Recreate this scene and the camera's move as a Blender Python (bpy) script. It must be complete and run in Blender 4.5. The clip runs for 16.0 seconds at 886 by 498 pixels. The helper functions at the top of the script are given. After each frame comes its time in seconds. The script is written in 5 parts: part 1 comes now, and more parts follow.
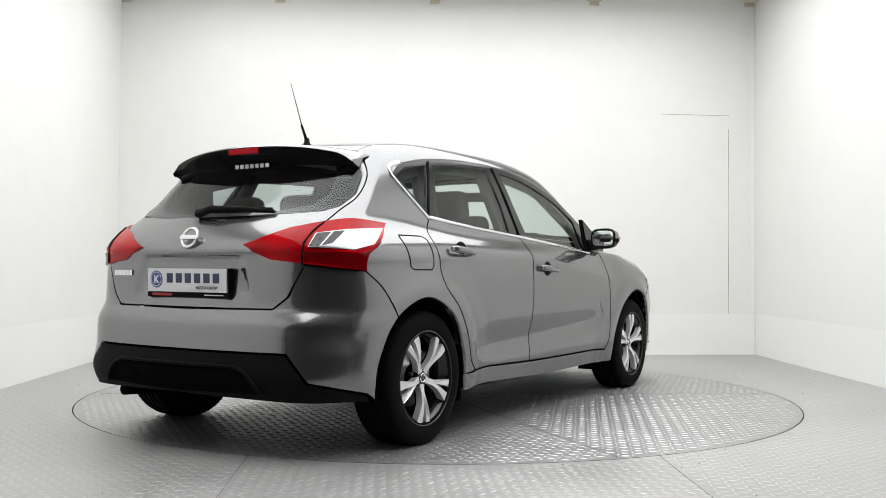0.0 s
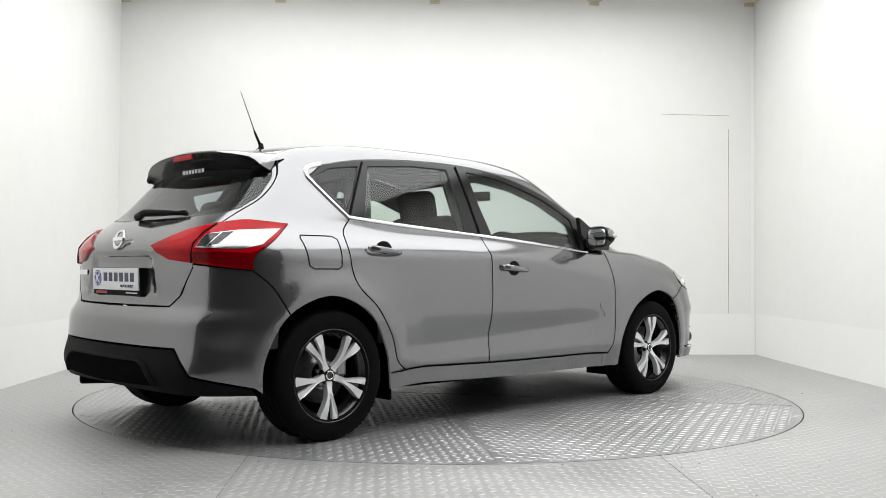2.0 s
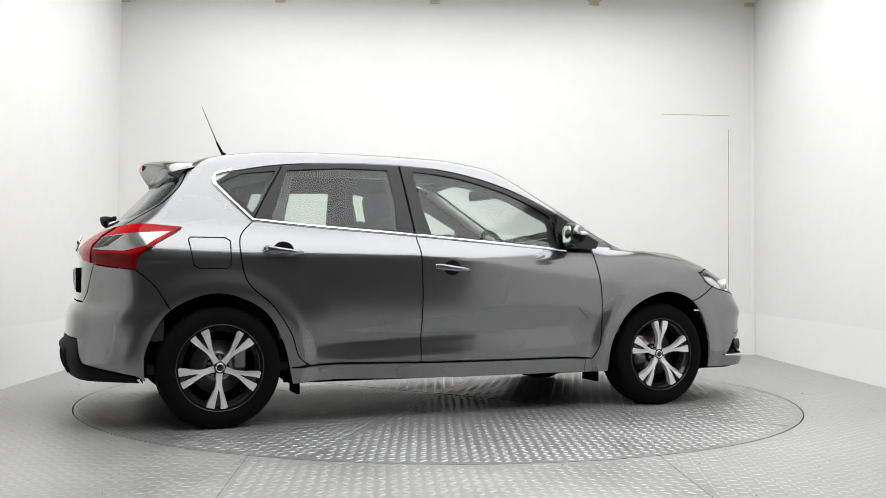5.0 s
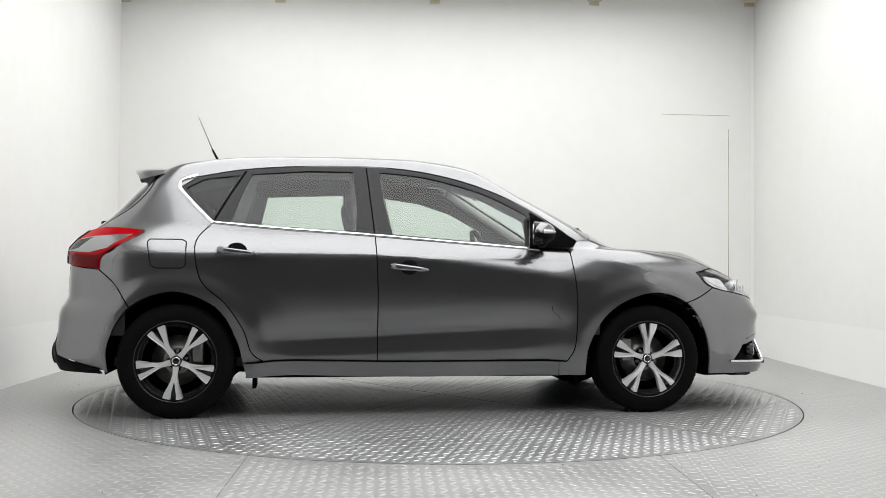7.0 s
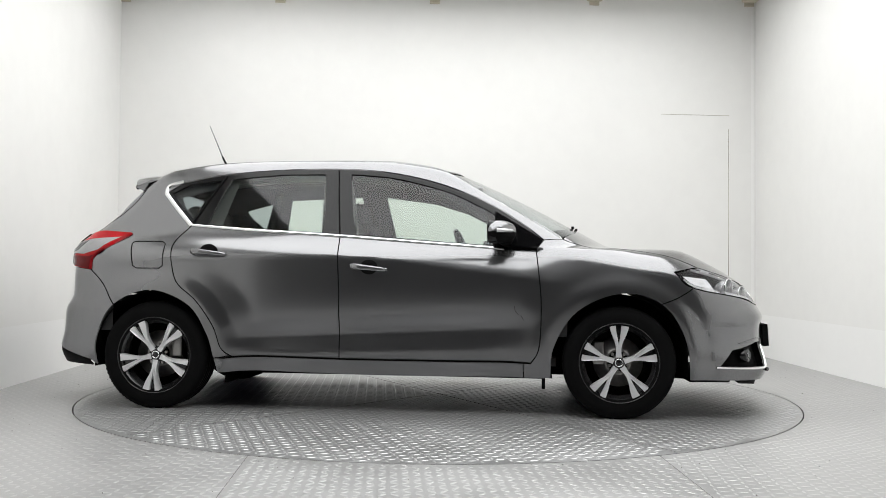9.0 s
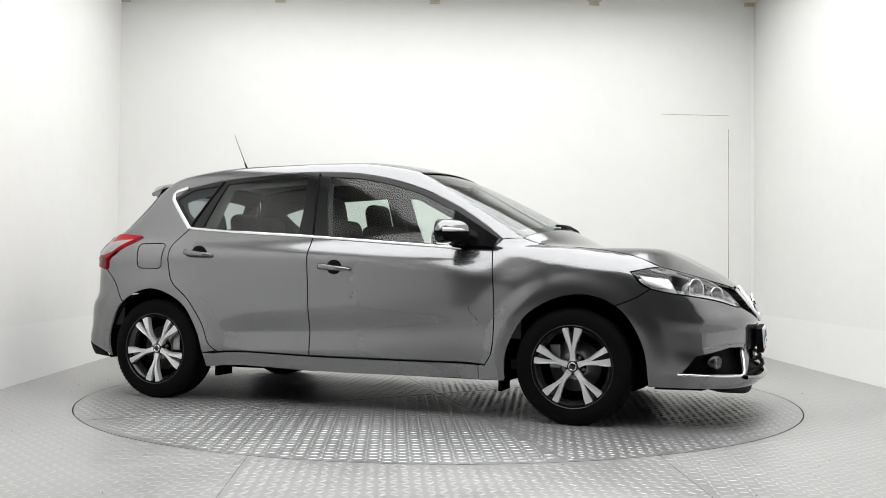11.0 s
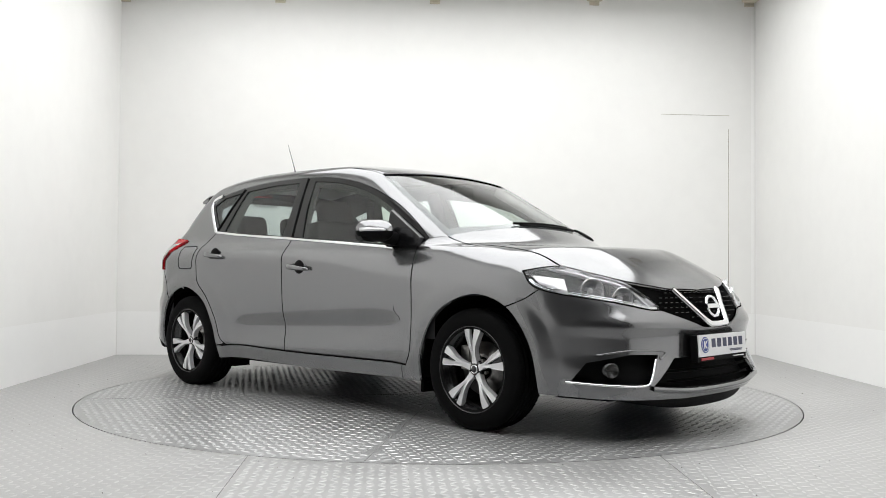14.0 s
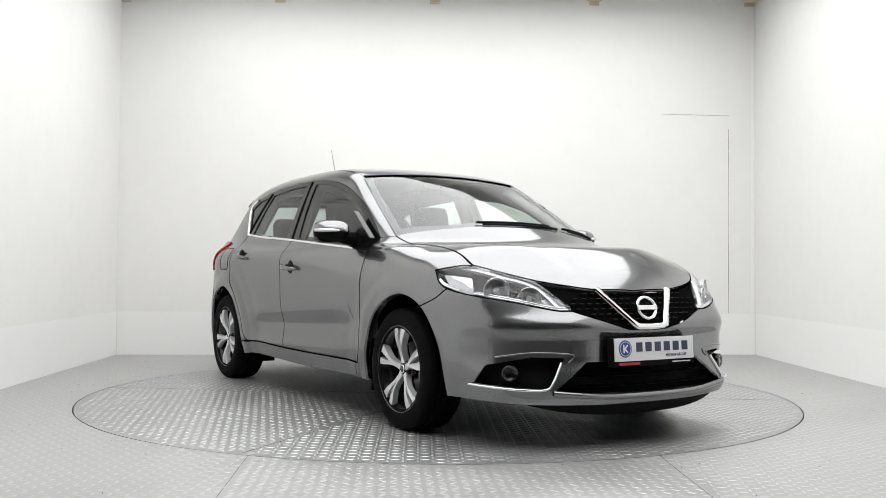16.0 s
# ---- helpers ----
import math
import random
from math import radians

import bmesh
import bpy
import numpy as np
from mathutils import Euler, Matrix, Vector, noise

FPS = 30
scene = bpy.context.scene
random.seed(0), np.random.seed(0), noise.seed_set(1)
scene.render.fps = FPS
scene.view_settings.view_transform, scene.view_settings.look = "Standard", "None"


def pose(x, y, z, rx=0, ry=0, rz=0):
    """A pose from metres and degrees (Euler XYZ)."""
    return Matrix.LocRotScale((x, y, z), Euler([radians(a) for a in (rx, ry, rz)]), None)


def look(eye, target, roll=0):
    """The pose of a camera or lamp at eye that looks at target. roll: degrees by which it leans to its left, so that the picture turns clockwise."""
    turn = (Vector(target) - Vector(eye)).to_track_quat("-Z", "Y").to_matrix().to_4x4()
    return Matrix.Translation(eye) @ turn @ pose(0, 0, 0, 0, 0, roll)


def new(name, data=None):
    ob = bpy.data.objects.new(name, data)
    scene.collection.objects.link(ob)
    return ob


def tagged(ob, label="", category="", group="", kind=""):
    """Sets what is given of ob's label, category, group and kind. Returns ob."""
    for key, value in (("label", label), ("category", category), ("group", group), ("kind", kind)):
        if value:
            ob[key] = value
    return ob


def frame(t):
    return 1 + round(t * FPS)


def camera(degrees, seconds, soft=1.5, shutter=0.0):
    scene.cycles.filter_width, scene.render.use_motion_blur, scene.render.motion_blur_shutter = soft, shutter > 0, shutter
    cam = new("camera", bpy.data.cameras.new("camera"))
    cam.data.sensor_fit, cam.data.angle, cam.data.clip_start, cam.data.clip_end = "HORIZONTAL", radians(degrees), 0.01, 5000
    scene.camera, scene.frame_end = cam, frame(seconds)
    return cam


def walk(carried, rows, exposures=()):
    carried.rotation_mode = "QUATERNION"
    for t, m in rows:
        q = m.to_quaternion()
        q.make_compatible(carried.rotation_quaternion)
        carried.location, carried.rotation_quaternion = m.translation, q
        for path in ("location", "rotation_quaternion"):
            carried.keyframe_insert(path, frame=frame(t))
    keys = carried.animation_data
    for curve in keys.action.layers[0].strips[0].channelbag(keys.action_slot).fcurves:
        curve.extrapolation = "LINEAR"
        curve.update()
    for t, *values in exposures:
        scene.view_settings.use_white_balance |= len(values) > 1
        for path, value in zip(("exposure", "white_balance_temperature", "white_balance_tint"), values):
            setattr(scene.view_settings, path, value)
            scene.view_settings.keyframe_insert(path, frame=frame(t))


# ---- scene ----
cam = camera(51.30, 16.0, soft=0.8)
EYE = Vector((-0.3613, -6.198, 0.813))
AIM = EYE + Vector((0.06154, 0.99778, 0.02539)) * 6
walk(cam, [(0, look(EYE, AIM, 0.453)), (16, look(EYE, AIM, 0.453))],
     exposures=[(0, 0.19), (3.5, 0.18), (6.5, 0.10), (9, 0.10), (11.5, 0.19), (16, 0.18)])

# ---- light ----
world = bpy.data.worlds.new("world")
scene.world = world
world.use_nodes = True
world.node_tree.nodes["Background"].inputs[0].default_value = (0.9, 0.95, 1.0, 1)
world.node_tree.nodes["Background"].inputs[1].default_value = 0.02


def area_lamp(name, m, sx, sy, power, color):
    data = bpy.data.lights.new(name, "AREA")
    data.shape, data.size, data.size_y, data.energy, data.color = "RECTANGLE", sx, sy, power, color
    ob = new(name, data)
    ob.matrix_world = m
    return ob


ROOM_TOP = 3.62
LAMPS = [(x, y) for y in (-3.39, -1.765, -0.14, 1.485) for x in (-1.73, -0.42, 0.89, 2.20)]
for lx, ly in LAMPS:
    area_lamp("ceiling_panel_light", pose(lx, ly, ROOM_TOP - 0.09), 1.305, 1.62, 11.7, (0.993, 0.998, 0.996))

# ---- materials ----


def material(name, color, rough=0.5, metal=0.0, coat=0.0, var=0.0, scale=8.0, bump=0.0, bump_scale=60.0, rvar=0.0, **more):
    """Principled material with two scales of variation in colour, gloss and relief."""
    mat = bpy.data.materials.new(name)
    mat.use_nodes = True
    nt = mat.node_tree
    b = nt.nodes["Principled BSDF"]
    b.inputs["Base Color"].default_value = (*color, 1)
    b.inputs["Roughness"].default_value = rough
    b.inputs["Metallic"].default_value = metal
    b.inputs["Coat Weight"].default_value = coat
    b.inputs["Coat Roughness"].default_value = 0.03
    for k, v in more.items():
        b.inputs[k.replace("_", " ")].default_value = v
    co = nt.nodes.new("ShaderNodeTexCoord")
    if var or rvar:
        n1, n2 = nt.nodes.new("ShaderNodeTexNoise"), nt.nodes.new("ShaderNodeTexNoise")
        n1.inputs["Scale"].default_value, n2.inputs["Scale"].default_value = scale, scale * 9
        n1.inputs["Detail"].default_value, n2.inputs["Detail"].default_value = 5, 4
        mx = nt.nodes.new("ShaderNodeMath")
        mx.operation = "MULTIPLY_ADD"
        mx.inputs[1].default_value = 0.45
        for n in (n1, n2):
            nt.links.new(co.outputs["Object"], n.inputs["Vector"])
        nt.links.new(n2.outputs["Fac"], mx.inputs[0])
        nt.links.new(n1.outputs["Fac"], mx.inputs[2])
        if var:
            rp = nt.nodes.new("ShaderNodeMapRange")
            rp.inputs["From Min"].default_value, rp.inputs["From Max"].default_value = 0.4, 1.05
            rp.inputs["To Min"].default_value, rp.inputs["To Max"].default_value = 1 - var, 1 + var
            hv = nt.nodes.new("ShaderNodeHueSaturation")
            hv.inputs["Color"].default_value = (*color, 1)
            nt.links.new(mx.outputs[0], rp.inputs["Value"])
            nt.links.new(rp.outputs[0], hv.inputs["Value"])
            nt.links.new(hv.outputs[0], b.inputs["Base Color"])
        if rvar:
            rr = nt.nodes.new("ShaderNodeMapRange")
            rr.inputs["From Min"].default_value, rr.inputs["From Max"].default_value = 0.4, 1.05
            rr.inputs["To Min"].default_value, rr.inputs["To Max"].default_value = max(0.02, rough - rvar), min(1, rough + rvar)
            nt.links.new(mx.outputs[0], rr.inputs["Value"])
            nt.links.new(rr.outputs[0], b.inputs["Roughness"])
    if bump:
        n3 = nt.nodes.new("ShaderNodeTexNoise")
        n3.inputs["Scale"].default_value, n3.inputs["Detail"].default_value = bump_scale, 6
        bp = nt.nodes.new("ShaderNodeBump")
        bp.inputs["Strength"].default_value, bp.inputs["Distance"].default_value = bump, 0.01
        nt.links.new(co.outputs["Object"], n3.inputs["Vector"])
        nt.links.new(n3.outputs["Fac"], bp.inputs["Height"])
        nt.links.new(bp.outputs[0], b.inputs["Normal"])
    return mat


def glass_material(name, tint, gloss=0.08, rough=0.0):
    """Thin pane: a tinted see-through layer under a clear reflection."""
    mat = bpy.data.materials.new(name)
    mat.use_nodes = True
    nt = mat.node_tree
    nt.nodes.remove(nt.nodes["Principled BSDF"])
    tr, gl, mix, lw, pw, sc = (nt.nodes.new("ShaderNode" + k) for k in ("BsdfTransparent", "BsdfGlossy", "MixShader", "LayerWeight", "Math", "Math"))
    lw.inputs["Blend"].default_value = 0.5
    pw.operation, sc.operation = "POWER", "MULTIPLY_ADD"
    pw.inputs[1].default_value, sc.inputs[1].default_value, sc.inputs[2].default_value = 5.0, 1 - gloss, gloss
    nt.links.new(lw.outputs["Facing"], pw.inputs[0])
    nt.links.new(pw.outputs[0], sc.inputs[0])
    tr.inputs[0].default_value = (*tint, 1)
    gl.inputs["Roughness"].default_value = rough
    nt.links.new(sc.outputs[0], mix.inputs[0])
    nt.links.new(tr.outputs[0], mix.inputs[1])
    nt.links.new(gl.outputs[0], mix.inputs[2])
    nt.links.new(mix.outputs[0], nt.nodes["Material Output"].inputs[0])
    return mat


def paint_material():
    """Metallic flake under clear coat: a tight and a wide flake layer, mixed."""
    mat = material("grey_metallic_paint", (0.242, 0.243, 0.249), 0.17, 1.0, 1.0, var=0.012, scale=1.2, Coat_IOR=1.45, Specular_Tint=(0.45, 0.45, 0.45, 1))
    nt = mat.node_tree
    tight = nt.nodes["Principled BSDF"]
    wide = nt.nodes.new("ShaderNodeBsdfPrincipled")
    for key, value in (("Roughness", 0.48), ("Metallic", 1.0), ("Coat Weight", 1.0), ("Coat Roughness", 0.03), ("Coat IOR", 1.45), ("Specular Tint", (0.45, 0.45, 0.45, 1))):
        wide.inputs[key].default_value = value
    nt.links.new(tight.inputs["Base Color"].links[0].from_socket, wide.inputs["Base Color"])
    mix = nt.nodes.new("ShaderNodeMixShader")
    mix.inputs[0].default_value = 0.30
    nt.links.new(tight.outputs[0], mix.inputs[1])
    nt.links.new(wide.outputs[0], mix.inputs[2])
    nt.links.new(mix.outputs[0], nt.nodes["Material Output"].inputs[0])
    return mat


PAINT = paint_material()
BLACK_PLASTIC = material("black_grained_plastic", (0.007, 0.007, 0.0073), 0.55, var=0.15, scale=5, bump=0.15, bump_scale=300, Specular_IOR_Level=0.05)
BLACK_GLOSS = material("gloss_black_trim", (0.005, 0.005, 0.0055), 0.15, rvar=0.04, scale=6, Specular_IOR_Level=0.35)
LINER = material("wheel_arch_liner", (0.004, 0.004, 0.004), 0.95, var=0.3, scale=14, bump=0.3, bump_scale=120, Specular_IOR_Level=0.02)
RUBBER = material("tyre_rubber", (0.005, 0.005, 0.0052), 0.75, var=0.25, scale=9, bump=0.12, bump_scale=220, rvar=0.12, Specular_IOR_Level=0.06)
CHROME = material("bright_chrome", (0.86, 0.87, 0.88), 0.07, 1.0, rvar=0.03)
ALLOY = material("machined_alloy", (0.78, 0.78, 0.79), 0.36, 0.45, rvar=0.04, scale=12)
ALLOY_DARK = material("black_painted_alloy", (0.012, 0.012, 0.013), 0.25, coat=0.4, var=0.2, scale=20)
STEEL = material("cast_brake_steel", (0.34, 0.33, 0.32), 0.4, 1.0, var=0.2, scale=40)
FABRIC = material("charcoal_seat_fabric", (0.028, 0.028, 0.03), 0.92, var=0.2, scale=12, bump=0.05, bump_scale=250)
TRIM = material("dark_cabin_trim", (0.035, 0.035, 0.036), 0.7, var=0.15, scale=12, bump=0.04, bump_scale=200)
HEADLINER = material("pale_grey_headliner", (0.42, 0.41, 0.39), 0.95, var=0.06, scale=20)
RED_LENS = material("red_lamp_lens", (0.42, 0.002, 0.006), 0.05, var=0.3, scale=9, Specular_IOR_Level=0.16)
DARK_RED = material("deep_red_lamp_lens", (0.14, 0.001, 0.003), 0.05, var=0.3, scale=14, Specular_IOR_Level=0.16)
CLEAR_LENS = material("ribbed_clear_lens", (0.80, 0.80, 0.81), 0.15, 0.25, 1.0, var=0.2, scale=22)
# clear lens, darkened for the dark surroundings it reflects
TAIL_CLEAR = material("darkened_clear_lens", (0.33, 0.33, 0.34), 0.12, 0.85, 0.5, var=0.12, scale=5)
LAMP_GLASS = glass_material("clear_lamp_cover", (0.95, 0.95, 0.96), 0.05)
PANE = glass_material("side_window_glass", (0.78, 0.85, 0.80), 0.06)
PANE_DARK = glass_material("rear_window_glass", (0.62, 0.67, 0.68), 0.042)
SCREEN = glass_material("windscreen_glass", (0.84, 0.89, 0.89), 0.12)
LAMP_BLACK = material("black_lamp_housing", (0.02, 0.02, 0.021), 0.3, var=0.3, scale=20)
# near-black for the lens chambers: dark reflections put into the colour
CHAMBER = material("dark_reflection_chrome", (0.05, 0.05, 0.052), 0.12, 0.6, var=0.6, scale=45)
LAMP_DARK = material("dark_lamp_housing", (0.66, 0.66, 0.67), 0.25, 0.35, var=0.4, scale=30, rvar=0.1)
LAMP_INNER = material("satin_lamp_reflector", (0.78, 0.79, 0.80), 0.22, 0.4, var=0.15, scale=35, rvar=0.1)
WHITE_PLATE = material("white_plate", (0.82, 0.82, 0.83), 0.35, var=0.02, scale=10)
BLUE_INK = material("blue_plate_ink", (0.03, 0.055, 0.28), 0.4)
DARK_INK = material("slate_plate_ink", (0.03, 0.035, 0.09), 0.4)
RED_INK = material("red_plate_ink", (0.45, 0.02, 0.03), 0.4)
WHITE_INK = material("white_sticker", (0.85, 0.85, 0.85), 0.5)
MIRROR = material("mirror_glass", (0.9, 0.9, 0.9), 0.01, 1.0)
WALL = material("white_booth_wall", (0.81, 0.806, 0.786), 0.55, var=0.035, scale=0.8, bump=0.03, bump_scale=18)
# whiter than WALL: overexposure at the wall's foot, also on bead and lamp frames
BAND = material("bright_white_paint", (0.85, 0.848, 0.835), 0.5, var=0.015, scale=1.5, bump=0.03, bump_scale=20)
BRACKET = material("beige_painted_steel", (0.60, 0.55, 0.45), 0.6, var=0.15, scale=12)
FAINT = material("shallow_wall_joint", (0.40, 0.38, 0.33), 0.8, var=0.6, scale=2.5)
FLOOR_JOINT = material("grey_plate_joint", (0.20, 0.195, 0.19), 0.8, var=0.4, scale=9)
INNER = material("grey_pillar_trim", (0.06, 0.06, 0.061), 0.85, var=0.1, scale=10)
GAP = material("dark_joint", (0.10, 0.095, 0.085), 0.9, var=0.3, scale=20)
SMOKE = material("dark_workshop_wall", (0.018, 0.018, 0.019), 0.9, var=0.2, scale=2)
DIFFUSER = bpy.data.materials.new("lamp_diffuser")
DIFFUSER.use_nodes = True
DIFFUSER.node_tree.nodes["Principled BSDF"].inputs["Emission Color"].default_value = (0.985, 0.995, 1.0, 1)
DIFFUSER.node_tree.nodes["Principled BSDF"].inputs["Emission Strength"].default_value = 0.8


def plate_metal(name, color, rough, metal):
    mat = material(name, color, rough, metal, var=0.10, scale=1.3, rvar=0.12, bump=0.05, bump_scale=90)
    return mat


FLOOR_MAT = plate_metal("worn_checker_plate", (0.43, 0.428, 0.425), 0.42, 0.5)
DECK_MAT = plate_metal("oiled_checker_plate", (0.39, 0.39, 0.392), 0.40, 0.7)
TREAD = plate_metal("polished_tread_bar", (0.53, 0.53, 0.53), 0.37, 0.72)
TREAD_WORN = plate_metal("worn_dull_tread_bar", (0.52, 0.517, 0.51), 0.45, 0.5)

# ---- small building helpers ----


def mesh_from(name, verts, faces, mat, smooth=False):
    me = bpy.data.meshes.new(name)
    me.from_pydata([tuple(v) for v in verts], [], [tuple(f) for f in faces])
    me.materials.append(mat)
    if smooth:
        me.polygons.foreach_set("use_smooth", [True] * len(me.polygons))
    me.update()
    return me


def child(name, me, parent, label=""):
    ob = new(name, me)
    ob.parent = parent
    return tagged(ob, label)


def part(name, bm, mat, parent, label="", smooth=False, bevel=0.0):
    """Link a bmesh as one mesh object under a thing or a part."""
    if bevel:
        bmesh.ops.bevel(bm, geom=bm.edges[:], offset=bevel, segments=2, profile=0.6, affect="EDGES", clamp_overlap=True)
    me = bpy.data.meshes.new(name)
    bm.to_mesh(me)
    bm.free()
    me.materials.append(mat)
    if smooth:
        me.polygons.foreach_set("use_smooth", [True] * len(me.polygons))
    return child(name, me, parent, label) if parent else tagged(new(name, me), label)


def box(cx, cy, cz, sx, sy, sz, bm=None, m=None):
    bm = bm or bmesh.new()
    mat = Matrix.Translation((cx, cy, cz)) @ (m or Matrix()) @ Matrix.Diagonal((sx, sy, sz, 1))
    bmesh.ops.create_cube(bm, size=1, matrix=mat)
    return bm


def lathe(profile, steps=48, axis="y"):
    """Turn (radius, height) points round an axis."""
    verts, faces = [], []
    n = len(profile)
    for i in range(steps):
        a = 2 * math.pi * i / steps
        for r, h in profile:
            c, s = r * math.cos(a), r * math.sin(a)
            verts.append((c, h, s) if axis == "y" else (c, s, h))
    for i in range(steps):
        j = (i + 1) % steps
        for k in range(n - 1):
            f = (i * n + k, j * n + k, j * n + k + 1, i * n + k + 1)
            faces.append(f if axis == "y" else f[::-1])
    return verts, faces


def tube(points, radius, steps=8, closed=False):
    """A round bar along points, tapering when radius is a pair."""
    pts = [Vector(p) for p in points]
    r0, r1 = radius if isinstance(radius, tuple) else (radius, radius)
    verts, faces = [], []
    n = len(pts)
    for i, p in enumerate(pts):
        a, b = pts[max(i - 1, 0)], pts[min(i + 1, n - 1)]
        if closed:
            a, b = pts[i - 1], pts[(i + 1) % n]
        q = (b - a).to_track_quat("Z", "Y")
        r = r0 + (r1 - r0) * i / max(1, n - 1)
        for k in range(steps):
            w = 2 * math.pi * k / steps
            verts.append(p + q @ Vector((r * math.cos(w), r * math.sin(w), 0)))
    for i in range(n if closed else n - 1):
        j = (i + 1) % n
        for k in range(steps):
            l = (k + 1) % steps
            faces.append((i * steps + k, i * steps + l, j * steps + l, j * steps + k))
    if not closed:
        faces.append(tuple(range(steps))[::-1])
        faces.append(tuple((n - 1) * steps + k for k in range(steps)))
    return verts, faces


# ---- the booth ----
BL, BR = Vector((-2.94, 2.85)), Vector((3.41, 3.02))
FL, FR = Vector((-2.98, -4.2)), Vector((3.0, -4.2))


def wall(name, a, b, z0, z1, thick, mat, label):
    """An upright slab whose inner face runs from a to b (its body lies to the left of that way)."""
    d = (b - a).normalized()
    n = Vector((-d.y, d.x)) * thick
    foot = [a, b, b + n, a + n]
    verts = [(p.x, p.y, z) for z in (z0, z1) for p in foot]
    faces = [(3, 2, 1, 0), (4, 5, 6, 7), (0, 1, 5, 4), (1, 2, 6, 5), (2, 3, 7, 6), (3, 0, 4, 7)]
    ob = new(name, mesh_from(name, verts, faces, mat))
    return tagged(ob, label, "wall", kind="structure")


def build_room():
    wall("wall_north", BL, BR, 0, ROOM_TOP + 0.3, 0.12, WALL, "white painted flat panel wall behind the turntable")
    wall("wall_west", FL, BL, 0, ROOM_TOP + 0.3, 0.12, WALL, "white painted side wall of the photo booth")
    wall("wall_east", BR, FR, 0, ROOM_TOP + 0.3, 0.12, WALL, "white painted side wall of the photo booth")
    # dark workshop space behind the camera
    for name, a, b in (("wall_south", Vector((9, -11)), Vector((-9, -11))), ("wall_far_west", Vector((-9, -11)), Vector((-9, -4.3))),
                       ("wall_far_east", Vector((9, -4.3)), Vector((9, -11))),
                       ("wall_front_west", Vector((-9, -4.32)), FL), ("wall_front_east", FR, Vector((9, -4.32)))):
        wall(name, a, b, 0, 4.6, 0.15, SMOKE, "dark unlit workshop wall facing the open booth")
    ceil = part("ceiling", box(0, -0.85, ROOM_TOP + 0.36, 8.2, 8.1, 0.12), WALL, None, "white flat ceiling over the booth")
    tagged(ceil, "", "ceiling", kind="structure")
    ceil = part("ceiling_workshop", box(0, -7.8, 4.6, 18.4, 7.0, 0.12), SMOKE, None, "dark workshop ceiling beyond the booth")
    tagged(ceil, "", "ceiling", kind="structure")
    # wall foot's overexposure painted as a whiter band, a hatch outline on the north wall
    for name, a, b in (("bright_band_north", BL, BR), ("bright_band_west", FL, BL), ("bright_band_east", BR, FR)):
        d = (b - a).normalized()
        n = Vector((d.y, -d.x))
        ob = wall(name, a + n * 0.004 + d * 0.01, b + n * 0.004 - d * 0.01, 0.0, 0.415, 0.002, BAND, "whiter band along the wall's foot, overexposure put into the colour")
    d = (BR - BL).normalized()
    n = Vector((d.y, -d.x)) * 0.003

    def on_north(x):
        return BL + d * ((x - BL.x) / d.x)
    a, b = on_north(2.42) + n, on_north(3.13) + n
    wall("trim_hatch_top", a, b, 2.437, 2.442, 0.002, FAINT, "thin dark joint above the flush wall hatch")
    a, b = on_north(3.120) + n, on_north(3.126) + n
    wall("trim_hatch_side", a, b, 0.42, 2.30, 0.002, FAINT, "thin dark upright joint of the flush wall hatch")
    a, b = on_north(3.36) + n, on_north(3.39) + n
    wall("trim_corner_east", a, b, 0.42, ROOM_TOP, 0.012, BAND, "white corner bead")
    for x in (-3.0, -1.42, 0.10, 1.72, 3.34):
        q = on_north(min(3.36, max(-2.9, x))) + n
        hook = new("lamp_bracket")
        tagged(hook, "small beige bracket at the top of the wall", "bracket", "brackets along the wall top")
        hook.location = (q.x, q.y - 0.05, 3.535 + 0.025 * x)
        part("arm", box(0, 0, 0.06, 0.16, 0.12, 0.14), BRACKET, hook, bevel=0.02)
        part("foot_plate", box(0, 0.045, -0.0, 0.10, 0.02, 0.10), BRACKET, hook, bevel=0.006)
    for lx, ly in LAMPS:
        lamp = tagged(new("ceiling_lamp"), "large white ceiling panel lamp, switched on", "lamp", "ceiling lamps")
        lamp.location = (lx, ly, ROOM_TOP)
        part("frame", box(0, 0, 0.13, 1.308, 1.623, 0.32), BAND, lamp)
        part("diffuser", box(0, 0, -0.035, 1.302, 1.617, 0.01), DIFFUSER, lamp, "glowing white diffuser")


# turntable
TABLE_R = 2.275


